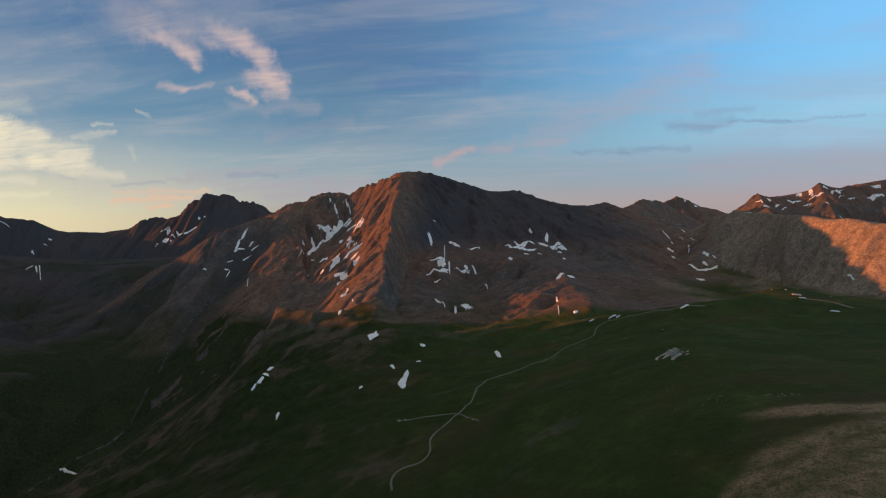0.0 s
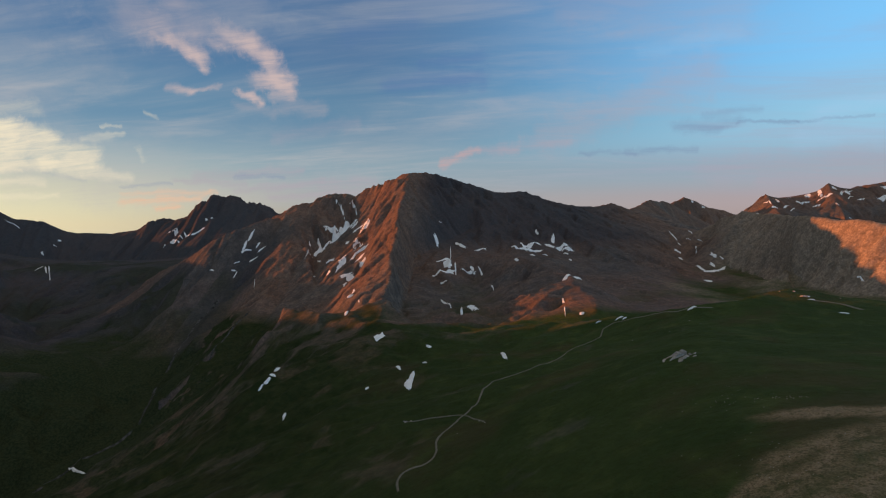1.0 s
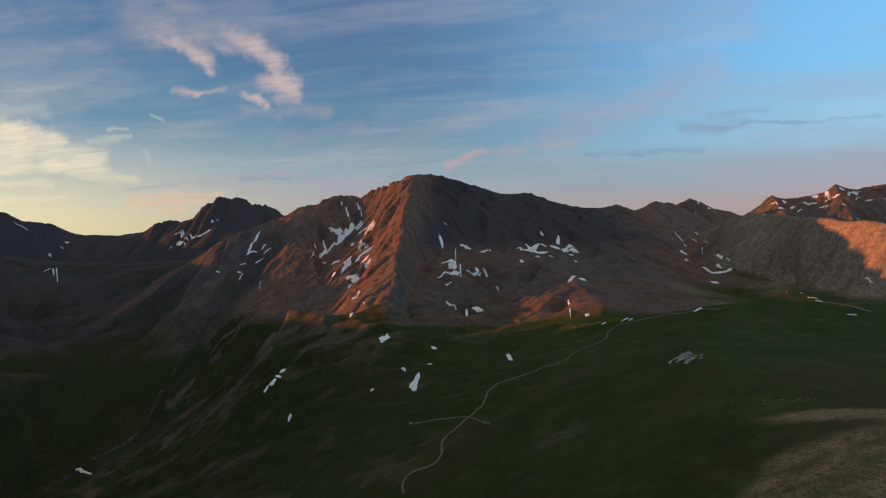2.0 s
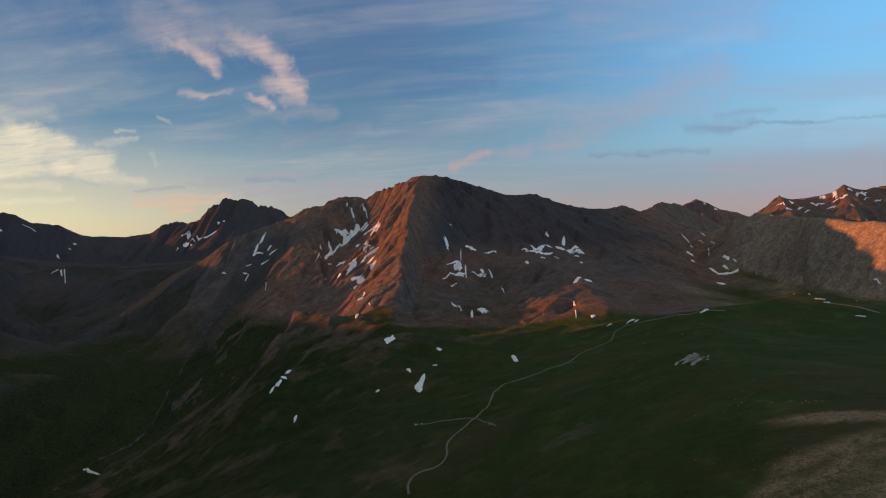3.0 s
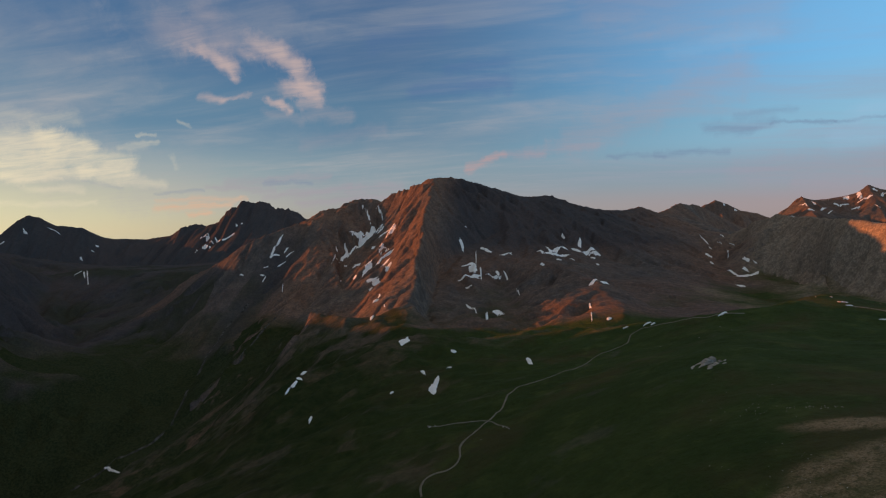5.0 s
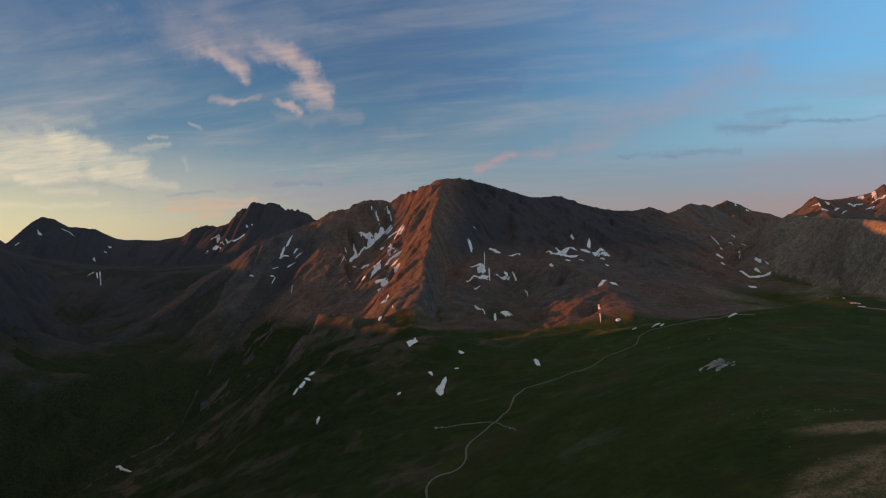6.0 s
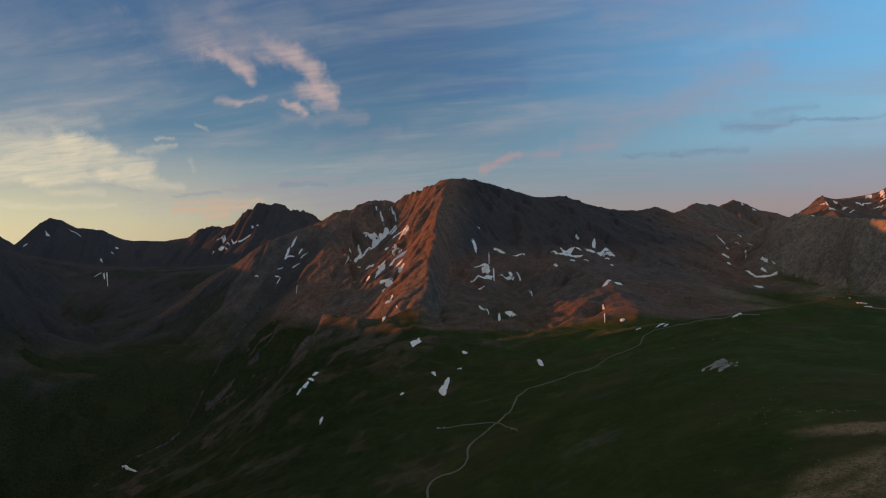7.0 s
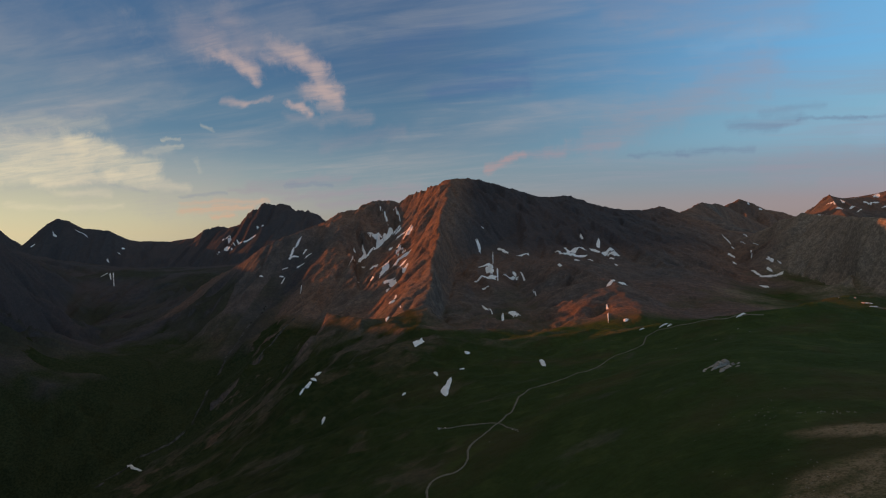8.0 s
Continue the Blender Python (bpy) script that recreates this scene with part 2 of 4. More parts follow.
finish(n, n.mix(n.ramp(n.noise(place, 0.1, 4), 0.35, 0.7), (0.84, 0.83, 0.79), (0.92, 0.91, 0.87)), 0.6)

# ---- the lie of the land ----
X0, X1, Y0, Y1, CELL = -4400, 4400, -1200, 5040, 10
GROUPS = ["meadow", "peak", "ridge", "hill", "far_peak", "far_range", "jagged", "pyramid", "valley_side"]
LINES = []


def line(group, name, *points):
    """A ridge, stream or bench that the ground follows, as places in metres."""
    LINES.append((GROUPS.index(group), name, np.array(points, float)))


# lines begin
line("peak", "east crest", (-128, 1700, 762), (-78, 1780, 773), (-23, 1870, 768), (66, 1900, 746), (159, 1950, 719), (205, 2000, 720), (285, 2050, 727), (401, 2100, 688), (489, 2150, 674), (603, 2200, 675), (679, 2250, 688), (767, 2250, 655), (871, 2250, 608), (944, 2150, 552))
line("peak", "west crest", (-128, 1700, 763), (-189, 1750, 744), (-247, 1840, 732), (-288, 1880, 729), (-335, 1920, 698), (-363, 1940, 711), (-420, 1960, 714), (-455, 1960, 710), (-488, 1940, 680), (-540, 1900, 669), (-578, 1860, 638), (-609, 1800, 620), (-653, 1760, 597), (-705, 1740, 575), (-770, 1740, 548), (-816, 1740, 516), (-872, 1770, 487), (-946, 1840, 457), (-1088, 2000, 419))
line("peak", "main spur", (-128, 1700, 762), (-133, 1560, 698), (-129, 1360, 621), (-121, 1200, 568), (-116, 1080, 526), (-110, 970, 492), (-104, 870, 470), (-99, 770, 461), (-93, 700, 460))
line("peak", "right rib", (-120, 1705, 763), (-76, 1600, 658), (-35, 1520, 599))
line("peak", "left gully", (-317, 1850, 625), (-353, 1780, 562), (-397, 1720, 522), (-423, 1660, 500), (-377, 1480, 450), (-282, 1200, 421), (-183, 890, 424))
line("peak", "right gully", (57, 1650, 582), (-26, 1450, 546), (-85, 1330, 515), (-93, 1140, 467), (-87, 980, 444), (-71, 840, 439))
line("peak", "left spur", (-530, 1900, 669), (-510, 1760, 610), (-489, 1660, 550), (-472, 1560, 502), (-476, 1480, 457), (-485, 1390, 415), (-495, 1310, 384), (-503, 1200, 353), (-505, 1090, 317), (-507, 1010, 288))
line("peak", "sunlit knoll", (129, 1480, 521), (155, 1250, 527), (176, 1130, 524), (205, 1040, 513), (224, 960, 500), (224, 860, 488), (202, 720, 485))
line("peak", "basin", (57, 1250, 474), (72, 1080, 457), (79, 900, 452), (93, 780, 447))
line("peak", "east gully", (319, 1500, 520), (305, 1250, 487), (300, 1050, 472), (295, 900, 464), (320, 800, 473))
line("peak", "east flank", (771, 2050, 610), (754, 1850, 550), (719, 1600, 489), (623, 1280, 449))
line("peak", "outer rib", (-770, 1740, 548), (-745, 1670, 497), (-740, 1600, 445), (-750, 1530, 397), (-757, 1460, 351), (-760, 1400, 303), (-749, 1330, 263))
line("peak", "inner rib", (-432, 1610, 531), (-370, 1450, 467), (-379, 1370, 432), (-389, 1290, 401), (-394, 1180, 372), (-396, 1080, 345), (-395, 990, 322))
line("meadow", "knoll", (-277, 900, 451), (-223, 860, 456), (-177, 800, 451), (-132, 740, 446))
line("peak", "north foot", (-600, 2700, 420), (200, 2550, 430), (900, 2750, 430))
line("jagged", "back valley", (-4300, 5000, 250), (0, 5000, 280))
line("far_range", "far back", (900, 5020, 280), (4300, 5020, 280))
line("far_range", "far foot", (1700, 4050, 380), (2600, 3900, 380), (4000, 3700, 380))
line("ridge", "lit ridge", (874, 1750, 621), (914, 1680, 643), (928, 1560, 632), (893, 1440, 625), (853, 1310, 619), (837, 1195, 611), (835, 1085, 606), (841, 1000, 600), (844, 880, 593))
line("ridge", "right floor", (789, 1500, 474), (814, 1350, 459), (746, 1090, 469), (742, 960, 470), (760, 840, 479))
line("ridge", "ridge back", (1200, 2750, 420), (1800, 2600, 420), (2350, 2150, 420))
line("ridge", "green floor", (639, 1250, 448), (619, 1080, 449), (589, 930, 458), (585, 830, 467))
line("hill", "green hill", (785, 2450, 648), (839, 2500, 672), (1003, 2700, 727), (1089, 2800, 717), (1131, 2850, 728), (1268, 3000, 697), (1468, 3200, 637))
line("far_peak", "far peak", (1718, 4500, 710), (1833, 4500, 770), (1956, 4500, 834), (2071, 4500, 792), (2154, 4500, 745), (2291, 4500, 721), (2383, 4500, 684), (2475, 4500, 651))
line("far_range", "far range", (2483, 4600, 686), (2538, 4600, 747), (2620, 4600, 813), (2689, 4600, 855), (2759, 4600, 826), (2874, 4600, 835), (2989, 4600, 849), (3093, 4550, 883), (3182, 4550, 947), (3274, 4550, 910), (3365, 4550, 900), (3432, 4550, 927), (3484, 4500, 933), (3617, 4500, 955), (3772, 4500, 986), (4040, 4500, 929), (4342, 4400, 853))
line("jagged", "jagged crest", (-2473, 4200, 558), (-2349, 4200, 613), (-2251, 4200, 639), (-2129, 4150, 624), (-1999, 4100, 654), (-1927, 4050, 729), (-1842, 4050, 781), (-1772, 4050, 824), (-1718, 4050, 801), (-1613, 4050, 813), (-1537, 4050, 759), (-1433, 4050, 753), (-1343, 4050, 709), (-1173, 4000, 602))
line("pyramid", "pyramid crest", (-4135, 3700, 286), (-3906, 3900, 421), (-3797, 3900, 457), (-3653, 3950, 594), (-3573, 4000, 688), (-3498, 4000, 728), (-3410, 4000, 714), (-3281, 4000, 644), (-3102, 4050, 629), (-2947, 4100, 531), (-2859, 4200, 537), (-2702, 4250, 531), (-2473, 4200, 558))
line("pyramid", "pyramid foot", (-3739, 3300, 107), (-3252, 3700, 242), (-2683, 3850, 271), (-2318, 3850, 305), (-1925, 3700, 365), (-1495, 3400, 402))
line("valley_side", "stream", (-591, 1700, 536), (-627, 1650, 477), (-655, 1590, 422), (-668, 1520, 374), (-684, 1450, 336), (-692, 1370, 293), (-684, 1280, 264), (-664, 1190, 231), (-636, 1090, 205), (-620, 1010, 193), (-676, 936, 163), (-702, 880, 138), (-850, 780, 110), (-1100, 500, 60))
line("valley_side", "side spur", (-1476, 2500, 320), (-1427, 2350, 291), (-1438, 2150, 277), (-1389, 1900, 246), (-1349, 1700, 204), (-1329, 1480, 140), (-1354, 1350, 96))
line("valley_side", "terrace rib", (-2204, 2700, 373), (-2043, 2420, 297), (-1892, 2150, 207), (-1816, 1950, 142))
line("valley_side", "terrace spur", (-1750, 2750, 380), (-1496, 2450, 349), (-1281, 2150, 308), (-1192, 1980, 265))
line("valley_side", "side gully", (-1795, 2300, 216), (-1790, 2000, 133), (-1771, 1750, 35))
# unseen ridge, added and shaped to keep the sun off meadow and valley
line("valley_side", "shade ridge", (-1500, -500, 780), (-1450, 300, 760), (-1450, 700, 740), (-1450, 1070, 720), (-1450, 1130, 655), (-1450, 1170, 580), (-1450, 1235, 560), (-1450, 1310, 548), (-1480, 1400, 535), (-1560, 1500, 525), (-2000, 1850, 625), (-2800, 2600, 635), (-3500, 3300, 560))
# unseen low ground, added so that the sun gets past to the spur
line("valley_side", "back valley floor", (-2150, 300, 440), (-2150, 1000, 420), (-2450, 1700, 420), (-3300, 2550, 450))
# unseen far ridge, added to block the sun from the left valley
line("pyramid", "unseen shade ridge", (-4350, 2400, 680), (-4350, 3100, 740), (-4350, 3600, 850), (-4350, 4250, 850))
line("valley_side", "far floor", (-3046, 2550, 345), (-2626, 2620, 356), (-2204, 2700, 370), (-1750, 2750, 377), (-1469, 2650, 391), (-1231, 2450, 374))
line("meadow", "lee of the skyline", (215, 690, 462), (300, 610, 474), (400, 610, 478), (520, 680, 474), (700, 800, 470))
line("meadow", "skyline", (166, 592, 492), (192, 550, 505), (223, 490, 524), (259, 485, 529), (311, 515, 534), (342, 530, 536), (379, 545, 528), (434, 560, 520), (537, 620, 507))
line("meadow", "upper slope", (259, 400, 518), (155, 240, 536), (100, 158, 546), (65, 105, 550))
line("meadow", "outcrop rib", (197, 390, 524), (111, 257, 539))
line("meadow", "near right", (230, 290, 535), (185, 160, 550), (165, 90, 556), (150, -300, 560))
line("meadow", "trail bench", (143, 560, 487), (93, 480, 478), (38, 430, 474), (17, 380, 472), (10, 349, 474), (-8, 315, 470), (-25, 276, 465), (-32, 250, 466), (-60, 120, 455), (-90, -300, 450))
line("meadow", "rim", (-92, 680, 460), (-114, 600, 449), (-193, 574, 438), (-205, 500, 414), (-250, 470, 372), (-300, 350, 370), (-350, 0, 350))
line("meadow", "rim slope", (-279, 820, 429), (-357, 830, 345), (-432, 850, 273), (-461, 800, 238), (-471, 730, 219), (-480, 560, 210))
line("meadow", "hollow", (123, 640, 475), (58, 569, 461), (-26, 621, 458), (-37, 487, 454), (-90, 500, 442))
line("valley_side", "brow rib", (-872, 1770, 487), (-861, 1690, 433), (-875, 1610, 376), (-882, 1530, 315), (-876, 1450, 261))
line("peak", "rib gully", (-416, 1500, 471), (-428, 1420, 423), (-439, 1330, 383), (-447, 1220, 352), (-455, 1110, 319))
line("peak", "face rib", (-136, 1540, 683), (-183, 1500, 602), (-210, 1430, 542), (-235, 1330, 473), (-234, 1220, 427))
line("peak", "couloir rib", (-247, 1840, 732), (-256, 1750, 634), (-287, 1640, 556), (-319, 1540, 490))
line("ridge", "ridge rib", (922, 1590, 634), (852, 1500, 563), (801, 1440, 496))
line("ridge", "ridge fold", (853, 1310, 619), (809, 1260, 555), (769, 1230, 494))
line("pyramid", "pyramid back", (-4206, 4150, 366), (-4104, 4250, 382), (-3968, 4350, 437), (-3642, 4400, 435), (-3215, 4450, 396))
line("far_range", "far buttress", (3178, 4550, 951), (3031, 4250, 799), (2859, 3900, 647))
line("far_range", "far shoulder", (2689, 4600, 858), (2588, 4300, 742), (2428, 3900, 635))
line("far_range", "far step", (3615, 4500, 956), (3428, 4200, 796), (3167, 3800, 634))
line("far_range", "far hollow", (2930, 4450, 808), (2834, 4200, 708), (2661, 3850, 618))
# lines end


def sample(grid, x, y):
    """A grid of CELL metres read between its nodes, with smooth cubics."""
    u, v = (np.asarray(x, float) - X0) / CELL, (np.asarray(y, float) - Y0) / CELL
    rows, cols = grid.shape
    u, v = np.clip(u, 1, cols - 3.001), np.clip(v, 1, rows - 3.001)
    i, j = u.astype(int), v.astype(int)
    fu, fv = u - i, v - j

    def weights(f):
        return (-0.5 * f + f**2 - 0.5 * f**3, 1 - 2.5 * f**2 + 1.5 * f**3, 0.5 * f + 2 * f**2 - 1.5 * f**3, -0.5 * f**2 + 0.5 * f**3)

    wu, wv = weights(fu), weights(fv)
    out = 0
    for b in range(4):
        out = out + wv[b] * sum(wu[a] * grid[j + b - 1, i + a - 1] for a in range(4))
    return out


def relax(shape, step):
    """Stretches the ground like a skin between the lines."""
    z = None
    for k in (16, 8, 4, 2, 1):
        rows, cols = -(-shape[0] // k), -(-shape[1] // k)
        total, count = np.zeros((rows, cols)), np.zeros((rows, cols))
        for _, _, p in LINES:
            for a, b in zip(p[:-1], p[1:]):
                m = max(2, int(np.hypot(*(b - a)[:2]) / (step * k * 0.4)))
                s = a + (b - a) * np.linspace(0, 1, m)[:, None]
                i, j = np.round((s[:, 0] - X0) / step / k).astype(int), np.round((s[:, 1] - Y0) / step / k).astype(int)
                ok = (i >= 0) & (j >= 0) & (i < cols) & (j < rows)
                np.add.at(total, (j[ok], i[ok]), s[ok, 2])
                np.add.at(count, (j[ok], i[ok]), 1)
        fixed = count > 0
        held = total[fixed] / count[fixed]
        if z is None:
            z = np.full((rows, cols), 420.0)
        else:
            z = np.repeat(np.repeat(z, 2, 0), 2, 1)[:rows, :cols]
            z = np.pad(z, ((0, rows - z.shape[0]), (0, cols - z.shape[1])), "edge")
        for _ in range({16: 900, 8: 300, 4: 150, 2: 70, 1: 40}[k]):
            z[fixed] = held
            e = np.pad(z, 1, "edge")
            z = (e[:-2, 1:-1] + e[2:, 1:-1] + e[1:-1, :-2] + e[1:-1, 2:]) / 4
        z[fixed] = 0.92 * held + 0.08 * z[fixed]
    return z


HASH = np.random.RandomState(7).permutation(4096).astype(np.int32)
ANGLE = np.random.RandomState(8).rand(4096) * 2 * np.pi
WAY_X, WAY_Y = np.cos(ANGLE).astype(np.float32), np.sin(ANGLE).astype(np.float32)


def gradient_noise(x, y, seed=0):
    i, j = np.floor(x), np.floor(y)
    fx, fy = (x - i).astype(np.float32), (y - j).astype(np.float32)
    i, j = i.astype(np.int32), j.astype(np.int32)
    columns = HASH[(i + 31 * seed) & 4095] + j, HASH[(i + 1 + 31 * seed) & 4095] + j

    def corner(a, b):
        g = HASH[(columns[a] + b) & 4095]
        return WAY_X[g] * (fx - a) + WAY_Y[g] * (fy - b)

    sx, sy = fx**3 * (fx * (6 * fx - 15) + 10), fy**3 * (fy * (6 * fy - 15) + 10)
    top, low = corner(0, 0), corner(0, 1)
    top = top + sx * (corner(1, 0) - top)
    low = low + sx * (corner(1, 1) - low)
    return (top + sy * (low - top)) * 1.4


def fractal(x, y, size, octaves=5, gain=0.5, seed=0, ridged=False):
    out, amp, total = 0.0, 1.0, 0.0
    for k in range(octaves):
        v = gradient_noise(x / size * 2**k + 17.3 * k, y / size * 2**k - 9.1 * k, seed + k)
        out = out + amp * ((1 - 2 * np.abs(v)) if ridged else v)
        total, amp = total + amp, amp * gain
    return out / total


def bilinear(grid, u, v):
    rows, cols = grid.shape
    u, v = np.clip(u, 0, cols - 1.001), np.clip(v, 0, rows - 1.001)
    i, j = u.astype(int), v.astype(int)
    a, b = u - i, v - j
    return (grid[j, i] * (1 - a) + grid[j, i + 1] * a) * (1 - b) + (grid[j + 1, i] * (1 - a) + grid[j + 1, i + 1] * a) * b


def streaked(field, z, reach, step=1.5):
    """Draws a field out along the fall of the ground z, which leaves gullies and ribs."""
    gy, gx = np.gradient(z)
    size = np.hypot(gx, gy) + 1e-6
    gx, gy = (gx / size * step).astype(np.float32), (gy / size * step).astype(np.float32)
    rows, cols = z.shape
    v, u = np.mgrid[0:rows, 0:cols].astype(np.float32)
    field = field.astype(np.float32)
    out = field.copy()
    for sign in (1, -1):
        pu, pv = u.copy(), v.copy()
        for _ in range(int(reach / step)):
            i, j = np.clip(pu + 0.5, 0, cols - 1).astype(np.int32), np.clip(pv + 0.5, 0, rows - 1).astype(np.int32)
            pu += sign * gx[j, i]
            pv += sign * gy[j, i]
            out += bilinear(field, pu, pv)
    return (out / (2 * int(reach / step) + 1)).astype(float)


SHAPE = ((Y1 - Y0) // CELL + 1, (X1 - X0) // CELL + 1)
GY, GX = np.meshgrid(Y0 + CELL * np.arange(SHAPE[0]), X0 + CELL * np.arange(SHAPE[1]), indexing="ij")
BASE = relax(SHAPE, CELL)

# which line lies nearest, and how far
half_y, half_x = (g[::2, ::2].astype(np.float32) for g in (GY, GX))
group_far = np.full((len(GROUPS), *half_x.shape), 1e9, np.float32)
for group, _, p in LINES:
    for a, b in zip(p[:-1, :2], p[1:, :2]):
        ab = b - a
        t = np.clip(((half_x - a[0]) * ab[0] + (half_y - a[1]) * ab[1]) / (ab @ ab + 1e-9), 0, 1)
        np.minimum(group_far[group], np.hypot(half_x - a[0] - t * ab[0], half_y - a[1] - t * ab[1]), out=group_far[group])
rows, cols = np.indices(SHAPE)
group_far = np.stack([bilinear(g, cols / 2, rows / 2) for g in group_far])
near_group, near_far = group_far.argmin(0), group_far.min(0).astype(float)
BORDER = np.partition(group_far, 1, axis=0)[1] - near_far  # grows away from where two groups meet


def blurred(field, times):
    field = np.asarray(field, float)
    for _ in range(times):
        e = np.pad(field, 1, "edge")
        field = (e[:-2, 1:-1] + e[2:, 1:-1] + e[1:-1, :-2] + e[1:-1, 2:] + field) / 5
    return field


def by_group(usual, **special):
    """A value for each group of the land, softened where groups meet."""
    table = np.array([special.get(g, usual) for g in GROUPS], float)
    return blurred(table[near_group], 30)


TOP = by_group(470, meadow=680, ridge=505, hill=640, valley_side=480)  # where turf ends
STEEPEST = by_group(1.5, ridge=0.95, hill=0.95)
SLATE_TONE = by_group(0, valley_side=1, pyramid=1, jagged=1, far_range=0.2)
PALE = by_group(0, ridge=1)
ROCKY = np.where(near_group == 0, 0.0, 1.0)
ROCKY = blurred(ROCKY, 8)

smooth = blurred(BASE, 6)
soft = blurred(smooth, 10)
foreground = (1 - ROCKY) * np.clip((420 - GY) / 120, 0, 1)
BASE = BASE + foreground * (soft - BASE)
hold = np.clip(near_far / 60, 0.2, 1)
gullies = streaked(fractal(GX, GY, 110, 3, 0.6, 3), smooth, 14)
gullies = gullies / gullies.std()
gullies = 0.5 * gullies + 0.9 - 1.1 * np.abs(gullies)
broad = fractal(GX, GY, 420, 4, 0.5, 11, True)
broad -= broad.mean()
slope = np.hypot(*np.gradient(smooth)) / CELL
VALLEY = blurred(1 + 1.0 * (near_group == GROUPS.index("valley_side")), 20)
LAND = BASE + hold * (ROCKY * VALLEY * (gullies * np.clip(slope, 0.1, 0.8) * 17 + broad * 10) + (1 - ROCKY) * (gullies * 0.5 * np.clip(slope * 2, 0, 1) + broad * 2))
# hummocks where the great spur runs out into the meadow
zone = np.clip((GY - 510) / 120, 0, 1) * np.clip((1080 - GY) / 200, 0, 1) * np.clip((240 - GX) / 140, 0, 1) * np.clip((GX + 500) / 120, 0, 1)
LAND = LAND + zone * 13 * (fractal(GX, GY, 105, 4, 0.52, 91, True) - 0.15)


def land(x, y):
    return sample(LAND, x, y)


RELIEF = {}


def height(x, y):
    """The ground as the meshes show it."""
    x, y = np.asarray(x, float), np.asarray(y, float)
    i = np.clip(np.round((x - X0) / CELL).astype(int), 0, SHAPE[1] - 1)
    j = np.clip(np.round((y - Y0) / CELL).astype(int), 0, SHAPE[0] - 1)
    groups, out = near_group[j, i], np.zeros(x.shape)
    for g in np.unique(groups):
        x0, y0, cell, z = RELIEF[GROUPS[g]]
        own = groups == g
        out[own] = bilinear(z, (x[own] - x0) / cell, (y[own] - y0) / cell)
    return out


def terrain(name, x0, x1, y0, y1, cell, group, label, rough, sink=0.0, kind="", category="mountain"):
    """One mountain or slope: the ground round its own lines, with relief of its own grain."""
    xs, ys = np.arange(x0, x1 + cell, cell, dtype=float), np.arange(y0, y1 + cell, cell, dtype=float)
    y, x = np.meshgrid(ys, xs, indexing="ij")
    z = sample(LAND, x, y)
    cells = (x - X0) / CELL, (y - Y0) / CELL
    rocky = bilinear(ROCKY, *cells)
    edge = np.minimum.reduce([x - x0, x1 - x, y - y0, y1 - y])
    fade = np.clip(edge / (12 * cell), 0, 1) * np.clip((bilinear(BORDER, *cells) - 30) / 60, 0, 1)
    if group == "jagged":
        z = z + fade * 24 * np.exp(-((bilinear(near_far, *cells) / 80) ** 2)) * fractal(x, y, 75, 3, 0.65, 81, True)
    steep = np.hypot(*np.gradient(z)) / cell
    streak = np.zeros(x.shape)
    if group == "meadow":
        folds = fade * np.clip((90 - x) / 160, 0, 1) * np.clip((y - 250) / 150, 0, 1)
        furrows = streaked(fractal(x, y, 34, 3, 0.6, 75), z, 12)
        furrows = furrows / furrows.std()
        z = z + folds * (2.2 * (0.6 - np.abs(furrows)) + 7.0 * (fractal(x, y, 130, 4, 0.5, 76, True) - 0.2))
        z = z + fade * (1.1 * fractal(x, y, 26, 4, 0.5, 71) + 3.0 * fractal(x, y, 95, 3, 0.5, 72, True) * np.clip((y - 150) / 200, 0.15, 1))
    elif rough:
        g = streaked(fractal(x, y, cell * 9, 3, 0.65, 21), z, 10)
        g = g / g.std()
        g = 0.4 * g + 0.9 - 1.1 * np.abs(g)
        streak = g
        fade = fade * np.clip(bilinear(near_far, *cells) / 30, 0.6, 1)
        z = z + fade * rough * (g * np.clip(steep, 0.08, 0.9) * (0.25 + rocky) + 0.8 * rocky * np.clip(steep, 0.1, 1) * fractal(x, y, cell * 12, 4, 0.6, 31, True))
        if group == "peak":
            z = z + fade * rocky * np.clip(steep - 0.1, 0, 0.8) * 5.0 * fractal(x, y, 30, 3, 0.62, 33, True)
    if group is not None:
        # outside its own ground each sheet dips under its neighbour
        z = z - np.clip((bilinear(group_far[GROUPS.index(group)], *cells) - bilinear(near_far, *cells)) * 0.2, 0, 8)
    if group is None:
        keep = np.ones((len(ys) - 1, len(xs) - 1), bool)
    else:
        cx, cy = x[:-1, :-1] + cell / 2, y[:-1, :-1] + cell / 2
        keep = np.zeros(cx.shape, bool)
        for dx, dy in ((0, 0), (22, 0), (-22, 0), (0, 22), (0, -22), (16, 16), (-16, 16), (16, -16), (-16, -16)):
            i = np.clip(np.round((cx + dx - X0) / CELL).astype(int), 0, SHAPE[1] - 1)
            j = np.clip(np.round((cy + dy - Y0) / CELL).astype(int), 0, SHAPE[0] - 1)
            keep |= near_group[j, i] == GROUPS.index(group)
    slope_now = np.hypot(*np.gradient(z)) / cell
    patchy = fractal(x, y, 140, 5, 0.6, 41)
    green = np.clip((bilinear(TOP, *cells) + 60 * patchy - z) / 60, 0, 1) * np.clip((bilinear(STEEPEST, *cells) + 0.5 * patchy - slope_now) / 0.3, 0, 1)
    if group == "meadow":
        stony = fractal(x, y, 55, 5, 0.62, 47)
        bare = fractal(x, y, 70, 5, 0.6, 48)
